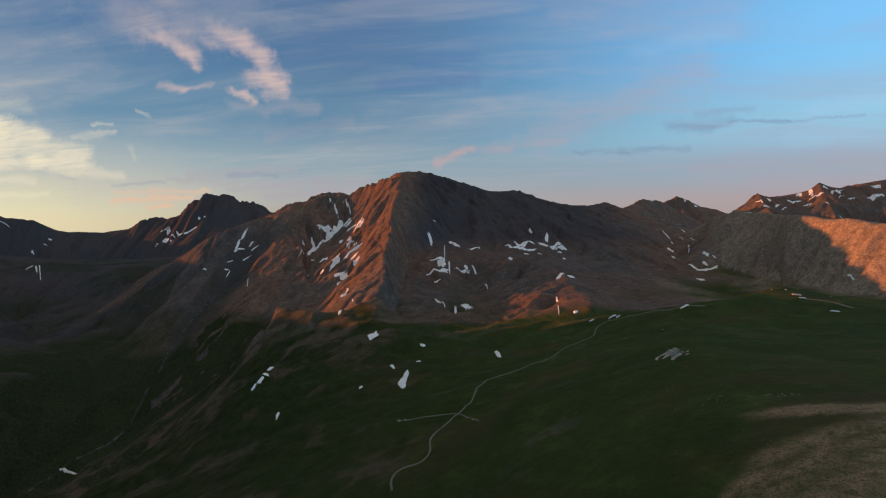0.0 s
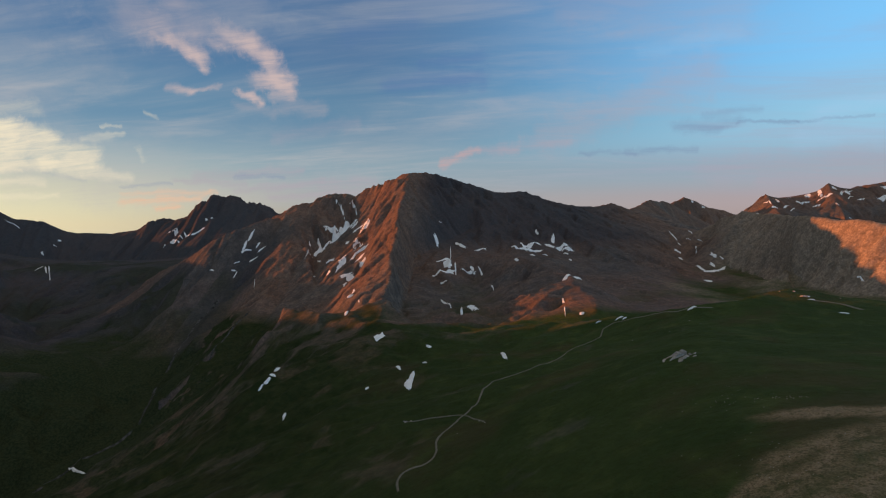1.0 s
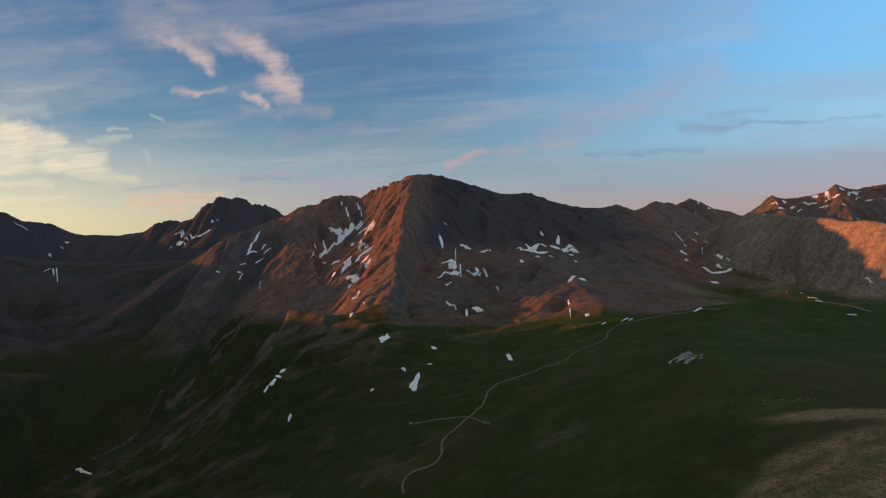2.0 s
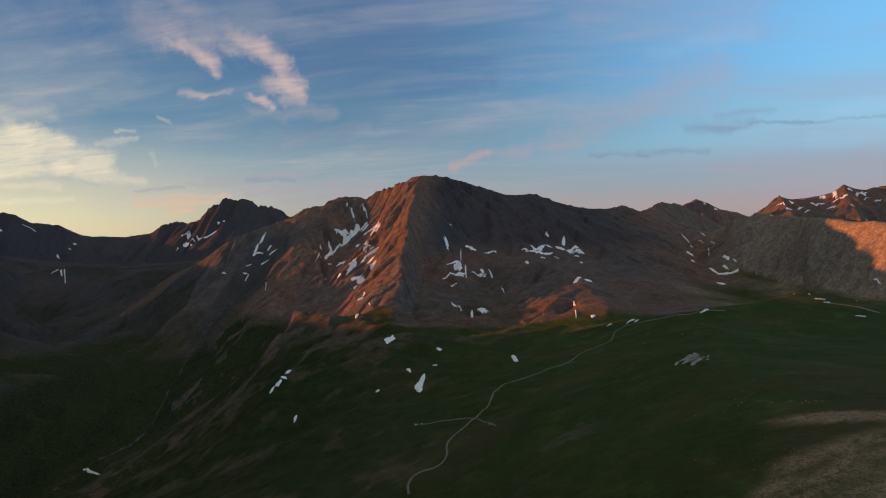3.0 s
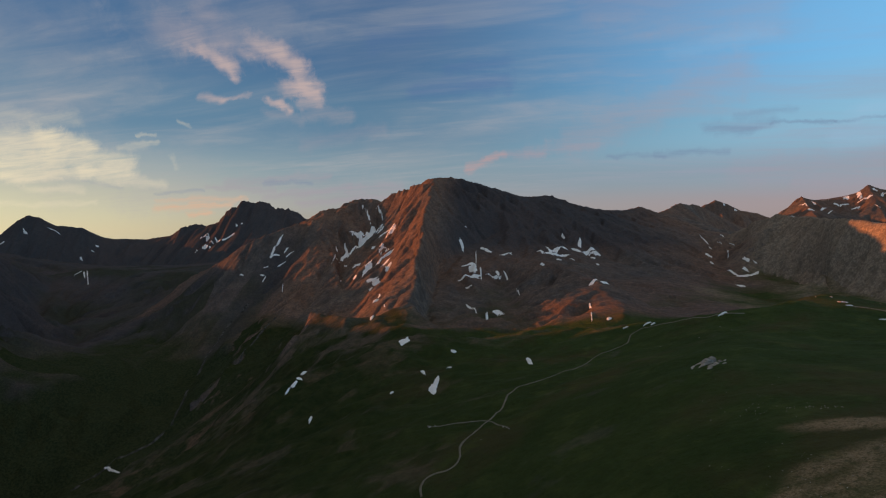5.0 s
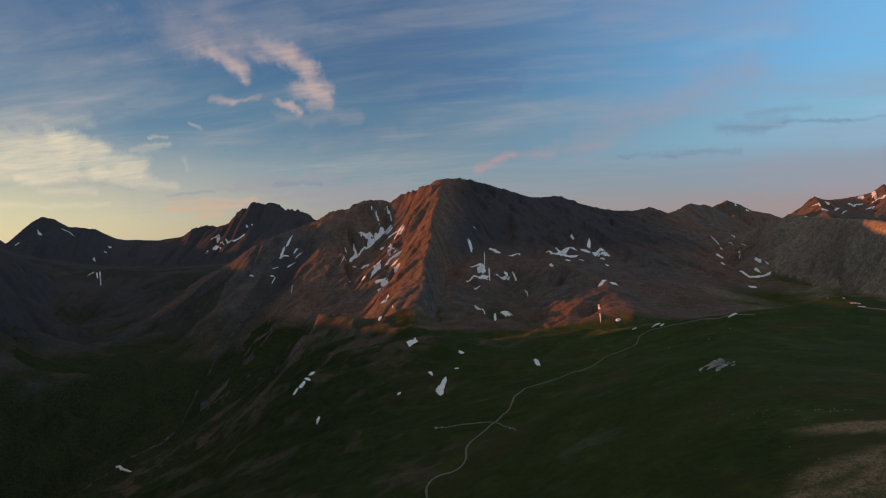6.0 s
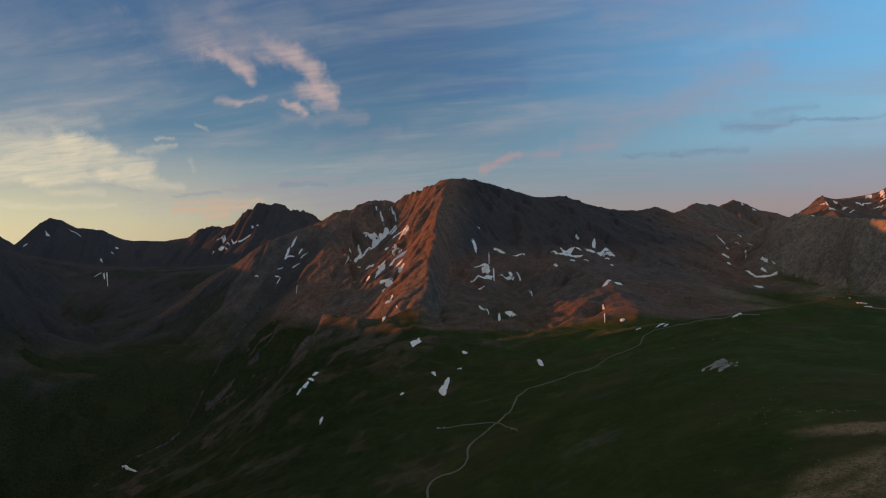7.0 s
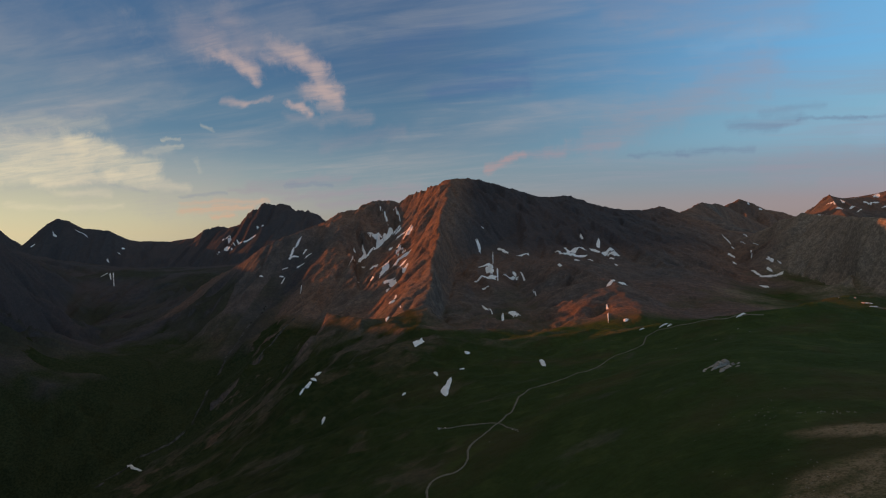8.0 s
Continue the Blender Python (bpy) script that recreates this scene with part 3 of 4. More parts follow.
        green *= 1 - 0.55 * np.clip((y - 520 - 60 * np.clip((x + 60) / 120, 0, 1)) / 160, 0, 1) * np.clip((bare - 0.02) / 0.2, 0, 1)
        green *= 1 - 0.32 * np.clip((stony - 0.2 + 0.12 * np.clip((40 - x) / 160, -1, 1)) / 0.15, 0, 1) * np.clip((slope_now - 0.12) / 0.2, 0.3, 1)
    if group == "valley_side":
        green *= 0.6 * np.clip(0.4 + 2.2 * fractal(x, y, 330, 4, 0.55, 45), 0, 1)
        # turf spreads over the low valley floor, where that painted shade shows
        green = np.maximum(green, np.clip((335 - 150 * np.clip((-1030 - x + 80 * patchy) / 120, 0, 1) + 90 * patchy - z) / 50, 0, 1))
    green *= 1.0 if group == "valley_side" else np.clip((1080 + 650 * np.clip((x + 50) / 300, 0, 1) + 500 * np.clip((420 - z) / 60, 0, 1) * (x < -50) + 300 * patchy - y) / 300, 0, 1)
    warm = np.clip((0.5 if group in ("peak", "far_range", "far_peak") else 0.35) + 1.4 * fractal(x, y, 300, 3, 0.5, 51), 0, 0.8)
    # rock turns darker and bluer right of the spur crest and far left
    spur_dark = np.clip((x + 105 + 30 * patchy) / 60, 0, 1) * np.clip((820 - x + 200 * patchy) / 320, 0, 1) * np.clip((z - 500) / 60, 0.35, 1)
    slate_tone = np.maximum(bilinear(SLATE_TONE, *cells), np.maximum(spur_dark, 0.35 * np.clip((-540 - x + 60 * patchy) / 140, 0, 1)) if group == "peak" else 0)
    ragged = 5 * fractal(x, y * 2.5, 30, 4, 0.6, 61)
    top_edge, low_edge = np.interp(x, (90, 105, 116, 130, 200), (176, 172, 171, 167, 160)), np.interp(x, (90, 100, 107, 118, 140, 200), (166, 163, 156, 152, 150, 145))
    band = np.clip((top_edge + ragged - y) / 3, 0, 1) * np.clip((y - low_edge + ragged) / 3, 0, 1) * np.clip((x - 97 + 2 * ragged) / 12, 0, 1)
    lower = np.clip((np.interp(x, (40, 60, 70, 82, 92, 105, 118, 160), (80, 116, 132, 140, 145, 146, 149, 154)) + ragged - y) / 5, 0, 1)
    lower *= np.clip(0.7 + 1.3 * fractal(x, y * 2, 10, 4, 0.6, 63), 0.25, 1)
    barren = np.maximum(band, lower) * (y > 20) * (x > 30)
    if group:
        RELIEF[group] = (x0, y0, cell, z)
    return sheet(name, x, y, z - sink, keep, {"grass": green, "red": warm, "dry": barren, "pale": bilinear(PALE, *cells), "turf_shade": np.clip((110 - x) / 260, 0, 1), "streak": np.clip(0.5 + 0.3 * streak, 0, 1), "slate_tone": slate_tone, "wood_shade": np.clip((350 + 90 * patchy - z) / 60, 0, 1)}, mountain_ground, label, kind, category)


def sheet(name, x, y, z, keep, fields, mat, label, kind, category):
    rows, cols = x.shape
    index = np.arange(rows * cols).reshape(rows, cols)
    quads = np.stack([index[:-1, :-1], index[:-1, 1:], index[1:, 1:], index[1:, :-1]], -1)[keep]
    used = np.unique(quads)
    remap = np.zeros(rows * cols, int)
    remap[used] = np.arange(len(used))
    quads = remap[quads].astype(np.int32)
    me = bpy.data.meshes.new(name)
    me.vertices.add(len(used))
    me.vertices.foreach_set("co", np.stack([x.ravel()[used], y.ravel()[used], z.ravel()[used]], -1).astype(np.float32).ravel())
    me.loops.add(quads.size)
    me.loops.foreach_set("vertex_index", quads.ravel())
    me.polygons.add(len(quads))
    me.polygons.foreach_set("loop_start", np.arange(0, quads.size, 4, dtype=np.int32))
    me.polygons.foreach_set("use_smooth", np.ones(len(quads), bool))
    for key, f in fields.items():
        me.attributes.new(key, "FLOAT", "POINT").data.foreach_set("value", f.ravel()[used].astype(np.float32))
    me.update(calc_edges=True)
    me.materials.append(mat)
    return tagged(new(name, me), label, category, kind=kind)


terrain("ground", X0 + 40, X1 - 40, Y0 + 40, Y1 - 40, 40, None, "rocky valley ground under the mountains", 0, 14.0, "structure", "ground")
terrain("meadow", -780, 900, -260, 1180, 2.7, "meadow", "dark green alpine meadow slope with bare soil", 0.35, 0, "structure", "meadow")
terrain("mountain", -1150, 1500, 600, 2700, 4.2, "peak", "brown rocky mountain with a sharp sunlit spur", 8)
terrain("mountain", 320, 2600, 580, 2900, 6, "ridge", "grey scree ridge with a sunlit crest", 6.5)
terrain("mountain", 500, 2600, 2100, 3900, 8, "hill", "low green rounded hill behind the ridge", 1.5)
terrain("mountain", 1200, 3000, 3500, 5000, 9, "far_peak", "distant reddish peak with little snow", 7)
terrain("mountain", 900, 4350, 1800, 5000, 9, "far_range", "distant jagged range streaked with snow", 9)
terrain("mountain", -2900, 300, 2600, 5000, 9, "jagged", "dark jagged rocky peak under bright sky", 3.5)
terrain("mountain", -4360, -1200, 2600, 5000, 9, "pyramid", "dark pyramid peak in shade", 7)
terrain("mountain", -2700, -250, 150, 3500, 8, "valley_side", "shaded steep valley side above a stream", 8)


# ---- snow, trail, stones ----
def snow_patch(x, y, ax, ay, bx, by, thick, where):
    """A patch of old snow that fills the hollows of the ground, with its two half axes in plan."""
    global snow_count
    snow_count += 1
    rnd = np.random.RandomState(snow_count)
    turns, rings = 48, 7
    phase = rnd.rand(9) * 6.28
    th = 2 * np.pi * np.arange(turns) / turns
    edge = 0.95 + sum((0.2 if thick < 1.5 else 0.24) / (m + 1.3) * np.sin((m + 2) * th + phase[m]) for m in range(9)) + rnd.uniform(-0.05, 0.05, turns)
    c, s = np.cos(th), np.sin(th)
    c, s = np.sign(c) * np.abs(c) ** 0.85, np.sign(s) * np.abs(s) ** 0.85
    rho = np.linspace(0, 1, rings + 1)[1:, None]
    px = np.r_[x, (x + rho * edge * (ax * c + bx * s)).ravel()]
    py = np.r_[y, (y + rho * edge * (ay * c + by * s)).ravel()]
    far = np.r_[0, np.repeat(rho[:, 0], turns)]
    reach = 1.2 * max(1.0, min(np.hypot(ax, ay), np.hypot(bx, by)))
    own = height(px, py)
    level = 0.6 * own + 0.4 * (own * 2 + sum(height(px + dx * reach, py + dy * reach) for dx, dy in ((1, 0), (-1, 0), (0, 1), (0, -1)))) / 6
    z = np.maximum(level, own - 0.2 * thick) + thick * (0.75 - far**3) + rnd.uniform(-0.15, 0.15, len(px)) * thick * far
    z[far == 1] = own[far == 1] - 0.5 * thick
    faces = []
    for i in range(turns):
        k = (i + 1) % turns
        faces.append((0, 1 + i, 1 + k))
        for r in range(rings - 1):
            faces.append((1 + r * turns + i, 1 + (r + 1) * turns + i, 1 + (r + 1) * turns + k, 1 + r * turns + k))
    me = bpy.data.meshes.new("snow_patch")
    me.from_pydata(np.stack([px, py, z], 1).tolist(), [], faces)
    me.polygons.foreach_set("use_smooth", [True] * len(me.polygons))
    me.materials.append(snow_mat)
    return tagged(new("snow_patch", me), where, "snow patch", "old snow patches")


snow_count = 0


def ribbon(name, width, lift, mat, label, category, *points):
    """A trodden or worn strip that follows the ground."""
    p = np.array(points, float)
    dist = np.r_[0, np.cumsum(np.hypot(*np.diff(p, axis=0).T))]
    s = np.arange(0, dist[-1], max(1.0, width * 0.8))
    q = np.stack([np.interp(s, dist, p[:, 0]), np.interp(s, dist, p[:, 1])], 1)
    for _ in range(6):
        q[1:-1] = (q[:-2] + 2 * q[1:-1] + q[2:]) / 4
    q = q + np.stack([fractal(s, s * 0 + 3.3, 40, 3, 0.5, 5), fractal(s, s * 0 + 8.1, 40, 3, 0.5, 6)], 1) * width * 0.5
    t = np.gradient(q, axis=0)
    t /= np.hypot(*t.T)[:, None] + 1e-9
    side = np.stack([-t[:, 1], t[:, 0]], 1)
    half = width / 2 * (1 + 0.5 * fractal(s, s * 0 + 1.7, 25, 3, 0.6, 9))
    off, rise = np.array([-1.0, -0.6, 0.0, 0.6, 1.0]), np.array([-0.25, lift, lift, lift, -0.25])
    x = q[:, :1] + side[:, :1] * off * half[:, None]
    y = q[:, 1:] + side[:, 1:] * off * half[:, None]
    verts = np.stack([x, y, height(x, y) + rise], -1).reshape(-1, 3).tolist()
    faces = [(5 * k + m, 5 * k + m + 1, 5 * k + m + 6, 5 * k + m + 5) for k in range(len(q) - 1) for m in range(4)]
    me = bpy.data.meshes.new(name)
    me.from_pydata(verts, [], faces)
    me.polygons.foreach_set("use_smooth", [True] * len(me.polygons))
    me.materials.append(mat)
    return tagged(new(name, me), label, category, kind="structure")


gravel, n = material("trail_gravel")
place = n.node("ShaderNodeNewGeometry").outputs["Position"]
finish(n, n.mix(n.ramp(n.noise(place, 0.8, 5, 0.7), 0.3, 0.7), (0.115, 0.108, 0.078), (0.235, 0.215, 0.165)), 0.95)


stream_gravel, n = material("stream_gravel")
place = n.node("ShaderNodeNewGeometry").outputs["Position"]
finish(n, n.mix(n.ramp(n.noise(place, 0.12, 6, 0.7), 0.38, 0.66), (0.035, 0.036, 0.030), (0.125, 0.12, 0.11)), 0.95)

stone_mat, n = material("weathered_stone")
place = n.node("ShaderNodeNewGeometry").outputs["Position"]
speck = n.noise(place, 0.9, 6, 0.7)
own = n.node("ShaderNodeObjectInfo").outputs["Random"]
stone = n.mix(own, (0.26, 0.225, 0.185), (0.54, 0.475, 0.40))
finish(n, n.mix(n.ramp(speck, 0.35, 0.62), n.mix(0.6, stone, (0.07, 0.065, 0.06)), stone), 0.9, speck, 0.8, 0.4)


def stone_mesh(name, sx, sy, sz, seed, cuts=2):
    """A broken block with flat faces and worn edges."""
    rnd = random.Random(seed)
    bm = bmesh.new()
    bmesh.ops.create_icosphere(bm, subdivisions=cuts, radius=1.0)
    planes = [(Vector((rnd.gauss(0, 1), rnd.gauss(0, 1), rnd.gauss(0, 0.8))).normalized(), rnd.uniform(0.5, 0.85)) for _ in range(9)]
    for v in bm.verts:
        for way_out, far in planes:
            over = v.co.dot(way_out) - far
            if over > 0:
                v.co -= way_out * over
        v.co += Vector((rnd.uniform(-1, 1), rnd.uniform(-1, 1), rnd.uniform(-1, 1))) * 0.05
        v.co = Vector((v.co.x * sx, v.co.y * sy, v.co.z * sz))
    me = bpy.data.meshes.new(name)
    bm.to_mesh(me)
    bm.free()
    me.materials.append(stone_mat)
    return me


def boulder(x, y, size, seed, label):
    z = float(height(np.array([x]), np.array([y]))[0])
    ob = new("boulder", stone_mesh("boulder", size, size * 0.8, size * 0.6, seed))
    ob.matrix_world = pose(x, y, z + size * 0.15, 0, 0, seed * 47 % 360)
    return tagged(ob, label, "boulder", "boulders on the meadow")


def rock_outcrop(x, y):
    """Tilted pale slabs that break out of the grass, the largest in the middle."""
    thing = new("rock_outcrop")
    z = float(height(np.array([x]), np.array([y]))[0])
    thing.matrix_world = pose(x, y, z)
    tagged(thing, "pale grey rock outcrop of tilted slabs in the grass", "rock outcrop")
    slabs = ((0, 0, 4.4, 2.2, 2.6), (2.4, 1.0, 3.2, 2.0, 2.8), (-3.2, -1.2, 2.6, 1.0, 0.9), (1.5, -2.6, 2.2, 1.0, 0.9), (-1.5, -4.2, 2.6, 1.2, 1.0), (-5.5, 0.6, 1.6, 0.8, 0.6),
             (-1.0, 3.6, 3.0, 0.6, 0.5), (1.8, 5.6, 2.4, 0.5, 0.4), (-7.5, -1.6, 1.1, 0.7, 0.5), (5.2, -0.6, 1.8, 0.5, 0.4), (6.6, 1.8, 2.2, 0.5, 0.4), (8.2, 0.6, 1.6, 0.45, 0.4), (-3.6, -6.0, 1.6, 0.9, 0.6), (4.6, -3.4, 1.5, 0.6, 0.5))
    for k, (dx, dy, sx, sy, sz) in enumerate(slabs):
        dx, dy, sx, sy, sz = dx * 1.2, dy * 2.4, sx * 1.25, sy * 1.25, sz * 0.95
        ob = new("slab", stone_mesh("slab", sx, sy, sz, 300 + k))
        ob.parent = thing
        dz = float(height(np.array([x + dx]), np.array([y + dy]))[0]) - z
        ob.matrix_basis = pose(dx, dy, dz + sz * 0.25, 18, -12, 28 + 8 * (k % 3))
    return thing


snow_patch(160, 572, 3.2, 1.2, 0.6, 1.0, 1.8, "old snow patch beside the trail")
snow_patch(178, 558, 4.3, 0.7, -1.1, -1.6, 1.8, "old snow patch beside the trail")
snow_patch(181, 550, 2.6, 0.6, -0.8, -1.3, 1.8, "old snow patch beside the trail")
snow_patch(221, 486, 4.4, 0.6, -0.2, -1.2, 1.8, "old snow patch beside the trail")
snow_patch(777, 1861, -10.6, -58.3, -2.6, 0.0, 1.8, "old snow patch on the grey scree flank")
snow_patch(724, 1705, 6.3, -18.5, -8.6, -9.3, 1.8, "old snow patch on the grey scree flank")
snow_patch(702, 1627, 1.7, -11.7, -4.7, -3.9, 1.8, "old snow patch on the grey scree flank")
snow_patch(756, 1764, 1.3, -15.9, -1.4, -1.1, 1.8, "old snow patch on the grey scree flank")
snow_patch(784, 1764, 3.0, -13.8, -0.8, 0.0, 1.8, "old snow patch on the grey scree flank")
snow_patch(763, 1663, -12.0, -37.6, -2.9, -2.1, 1.8, "old snow patch on the grey scree flank")
snow_patch(846, 1884, -19.4, -60.2, -6.4, -10.2, 1.8, "old snow patch on the grey scree flank")
snow_patch(813, 1743, 6.0, -6.3, -0.8, 0.0, 1.8, "old snow patch on the grey scree flank")
snow_patch(768, 1562, 1.4, -23.5, -5.1, -4.7, 1.8, "old snow patch on the grey scree flank")
snow_patch(782, 1542, 4.4, -3.7, -1.8, -0.9, 1.8, "old snow patch on the grey scree flank")
snow_patch(745, 1518, 0.4, -20.0, -4.9, -2.7, 1.8, "old snow patch on the grey scree flank")
snow_patch(708, 1511, -4.9, -37.2, -6.2, -4.5, 1.8, "old snow patch on the grey scree flank")
snow_patch(720, 1471, 21.9, 1.8, -3.3, -14.1, 1.8, "old snow patch on the grey scree flank")
snow_patch(758, 1491, 21.9, 17.9, -0.5, -7.2, 1.8, "old snow patch on the grey scree flank")
snow_patch(655, 1355, 4.8, -13.0, -7.6, -8.9, 1.8, "old snow patch on the grey scree flank")
snow_patch(2468, 4330, 14.4, -61.8, 7.1, 0.0, 0.8, "snow bank on the grey scree ridge")
snow_patch(764, 1000, -1.5, -12.6, -1.3, 0.6, 0.8, "snow bank on the grey scree ridge")
snow_patch(329, 496, 3.0, -2.5, -1.4, -0.7, 0.9, "old snow patch on dark green grass")
snow_patch(327, 484, 2.7, -0.9, -1.3, -0.5, 0.9, "old snow patch on dark green grass")
snow_patch(320, 434, 4.3, -1.3, -2.1, -0.4, 0.9, "old snow patch on dark green grass")
snow_patch(-3461, 3934, 33.4, -11.8, -7.7, -2.4, 1.5, "snow streak on a dark distant peak")
snow_patch(-3593, 3869, 13.1, 7.0, 5.4, -7.0, 1.5, "snow streak on a dark distant peak")
snow_patch(-3256, 3972, 62.7, -7.2, -1.0, -2.4, 1.5, "snow streak on a dark distant peak")
snow_patch(-2946, 4015, 18.9, 0.0, -0.4, -4.8, 1.5, "snow streak on a dark distant peak")
snow_patch(-2952, 3972, 14.8, 2.4, 0.3, -2.4, 1.5, "snow streak on a dark distant peak")
snow_patch(-2987, 3892, 11.9, -7.0, -3.5, -7.0, 1.5, "snow streak on a dark distant peak")
snow_patch(-2135, 2768, 35.0, -79.2, -5.1, 0.0, 1.5, "snow streak on a dark distant peak")
snow_patch(-2071, 2719, 83.5, -103.4, -3.6, -1.6, 1.5, "snow streak on a dark distant peak")
snow_patch(-2059, 2726, 112.6, -147.0, -3.7, -1.6, 1.5, "snow streak on a dark distant peak")
snow_patch(-2069, 4010, 49.3, -9.7, 2.8, -19.3, 1.5, "snow streak on a dark distant peak")
snow_patch(-1970, 3901, 22.9, -11.7, -0.3, -4.7, 1.5, "snow streak on a dark distant peak")
snow_patch(-2038, 3901, 77.7, -21.1, -24.1, 25.9, 1.5, "snow streak on a dark distant peak")
snow_patch(-1911, 3892, 44.5, -30.2, 2.8, -11.7, 1.5, "snow streak on a dark distant peak")
snow_patch(-1821, 3864, 51.9, 6.9, 4.9, -9.3, 1.5, "snow streak on a dark distant peak")
snow_patch(-1786, 3929, 11.4, -16.5, -6.4, -2.4, 1.5, "snow streak on a dark distant peak")
snow_patch(-1743, 3920, 7.4, 2.4, 1.6, -4.7, 1.5, "snow streak on a dark distant peak")
snow_patch(2992, 4521, 25.7, -5.4, -25.2, -43.5, 1.5, "snow streak on the far sunlit range")
snow_patch(2855, 4559, 28.7, -16.4, 1.3, 0.0, 1.5, "snow streak on the far sunlit range")
snow_patch(2610, 4451, 15.8, -18.7, -5.4, -13.4, 1.5, "snow streak on the far sunlit range")
snow_patch(2585, 4294, 15.2, -36.1, -13.0, -20.6, 1.5, "snow streak on the far sunlit range")
snow_patch(2694, 4435, 1.5, -34.6, -7.4, -5.3, 1.5, "snow streak on the far sunlit range")
snow_patch(3056, 4467, 15.7, -16.1, 33.5, 59.2, 1.5, "snow streak on the far sunlit range")
snow_patch(2886, 4382, 41.9, 10.5, -8.6, -18.4, 1.5, "snow streak on the far sunlit range")
snow_patch(2911, 4289, 42.9, 12.9, -7.9, -12.9, 1.5, "snow streak on the far sunlit range")
snow_patch(2839, 4398, 5.3, -26.4, -10.6, -10.6, 1.5, "snow streak on the far sunlit range")
snow_patch(2684, 4310, 27.6, 2.6, -3.9, -12.9, 1.5, "snow streak on the far sunlit range")
snow_patch(3064, 4356, 24.7, -7.9, -5.7, -13.1, 1.5, "snow streak on the far sunlit range")
snow_patch(3161, 4451, 8.1, -26.8, -12.7, -21.4, 1.5, "snow streak on the far sunlit range")
snow_patch(3204, 4367, 48.5, 15.8, -12.3, -23.6, 1.5, "snow streak on the far sunlit range")
snow_patch(3165, 4289, 49.0, 23.1, -2.9, -7.7, 1.5, "snow streak on the far sunlit range")
snow_patch(2684, 4223, 37.3, 25.4, -5.5, -12.7, 1.5, "snow streak on the far sunlit range")
snow_patch(2621, 4419, -13.0, -45.1, -7.5, -5.3, 1.5, "snow streak on the far sunlit range")
snow_patch(2987, 4172, 1.5, -27.5, -3.7, -2.5, 1.5, "snow streak on the far sunlit range")
snow_patch(2991, 4356, 22.4, -5.2, -4.0, -10.5, 1.5, "snow streak on the far sunlit range")
snow_patch(2960, 3991, 14.7, 0.0, 2.5, -2.4, 1.5, "snow streak on the far sunlit range")
snow_patch(2023, 4494, 8.1, -2.7, -5.4, -8.1, 1.5, "snow streak on the far sunlit range")
snow_patch(2109, 4478, 17.2, -2.7, -4.4, -8.1, 1.5, "snow streak on the far sunlit range")
snow_patch(3547, 4404, 47.8, 7.9, -29.2, -39.6, 1.5, "snow streak on the far sunlit range")
snow_patch(3421, 4253, 87.3, 2.6, -15.5, -33.3, 1.5, "snow streak on the far sunlit range")
snow_patch(3213, 4393, 67.4, 29.1, -15.9, -28.9, 1.5, "snow streak on the far sunlit range")
snow_patch(3217, 4238, 32.4, 7.6, -6.7, -15.2, 1.5, "snow streak on the far sunlit range")
snow_patch(3029, 4351, 21.8, -7.9, -7.7, -15.7, 1.5, "snow streak on the far sunlit range")
snow_patch(-375, 1870, 15.5, -40.6, -4.2, 1.1, 1.6, "old snow patch in a gully of the brown rock face")
snow_patch(-335, 1873, 13.2, -16.9, -4.3, -1.1, 1.6, "old snow patch in a gully of the brown rock face")
snow_patch(-321, 1855, 1.7, -3.3, -2.4, 0.0, 1.6, "old snow patch in a gully of the brown rock face")
snow_patch(-404, 1923, 4.3, -6.9, -2.6, -1.2, 1.6, "old snow patch in a gully of the brown rock face")
snow_patch(-397, 1791, 25.4, 0.0, 1.4, -8.6, 1.6, "old snow patch in a gully of the brown rock face")
snow_patch(-381, 1776, 8.9, -22.5, -8.5, -4.3, 1.6, "old snow patch in a gully of the brown rock face")
snow_patch(-320, 1768, -25.9, 8.6, -13.4, 41.9, 1.6, "old snow patch in a gully of the brown rock face")
snow_patch(-353, 1800, -12.1, -21.6, -11.0, 23.5, 1.6, "old snow patch in a gully of the brown rock face")
snow_patch(-376, 1761, -20.1, -30.7, -6.0, 6.3, 1.6, "old snow patch in a gully of the brown rock face")
snow_patch(-400, 1724, -12.4, -24.8, -3.7, 1.0, 1.6, "old snow patch in a gully of the brown rock face")
snow_patch(-415, 1683, -5.0, -30.2, -4.9, 5.0, 1.6, "old snow patch in a gully of the brown rock face")
snow_patch(-408, 1699, 20.7, -38.1, -3.5, -10.2, 1.6, "old snow patch in a gully of the brown rock face")
snow_patch(-419, 1589, -0.5, 51.9, 1.4, -2.0, 1.6, "old snow patch in a gully of the brown rock face")
snow_patch(-442, 1695, 4.6, -9.2, -1.8, -3.1, 1.6, "old snow patch in a gully of the brown rock face")
snow_patch(-259, 1649, -13.4, -7.1, -11.7, 37.3, 1.6, "old snow patch in a gully of the brown rock face")
snow_patch(-288, 1687, -18.8, -8.2, -3.5, 8.2, 1.6, "old snow patch in a gully of the brown rock face")
snow_patch(-263, 1518, -25.4, 42.2, -13.5, 56.4, 1.6, "old snow patch in a gully of the brown rock face")
snow_patch(-264, 1520, 7.3, -72.1, -10.4, 39.9, 1.6, "old snow patch in a gully of the brown rock face")
snow_patch(-311, 1633, 7.4, 2.0, 2.3, -5.9, 1.6, "old snow patch in a gully of the brown rock face")
snow_patch(-233, 1438, -13.9, -5.2, -2.5, 4.3, 1.6, "old snow patch in a gully of the brown rock face")
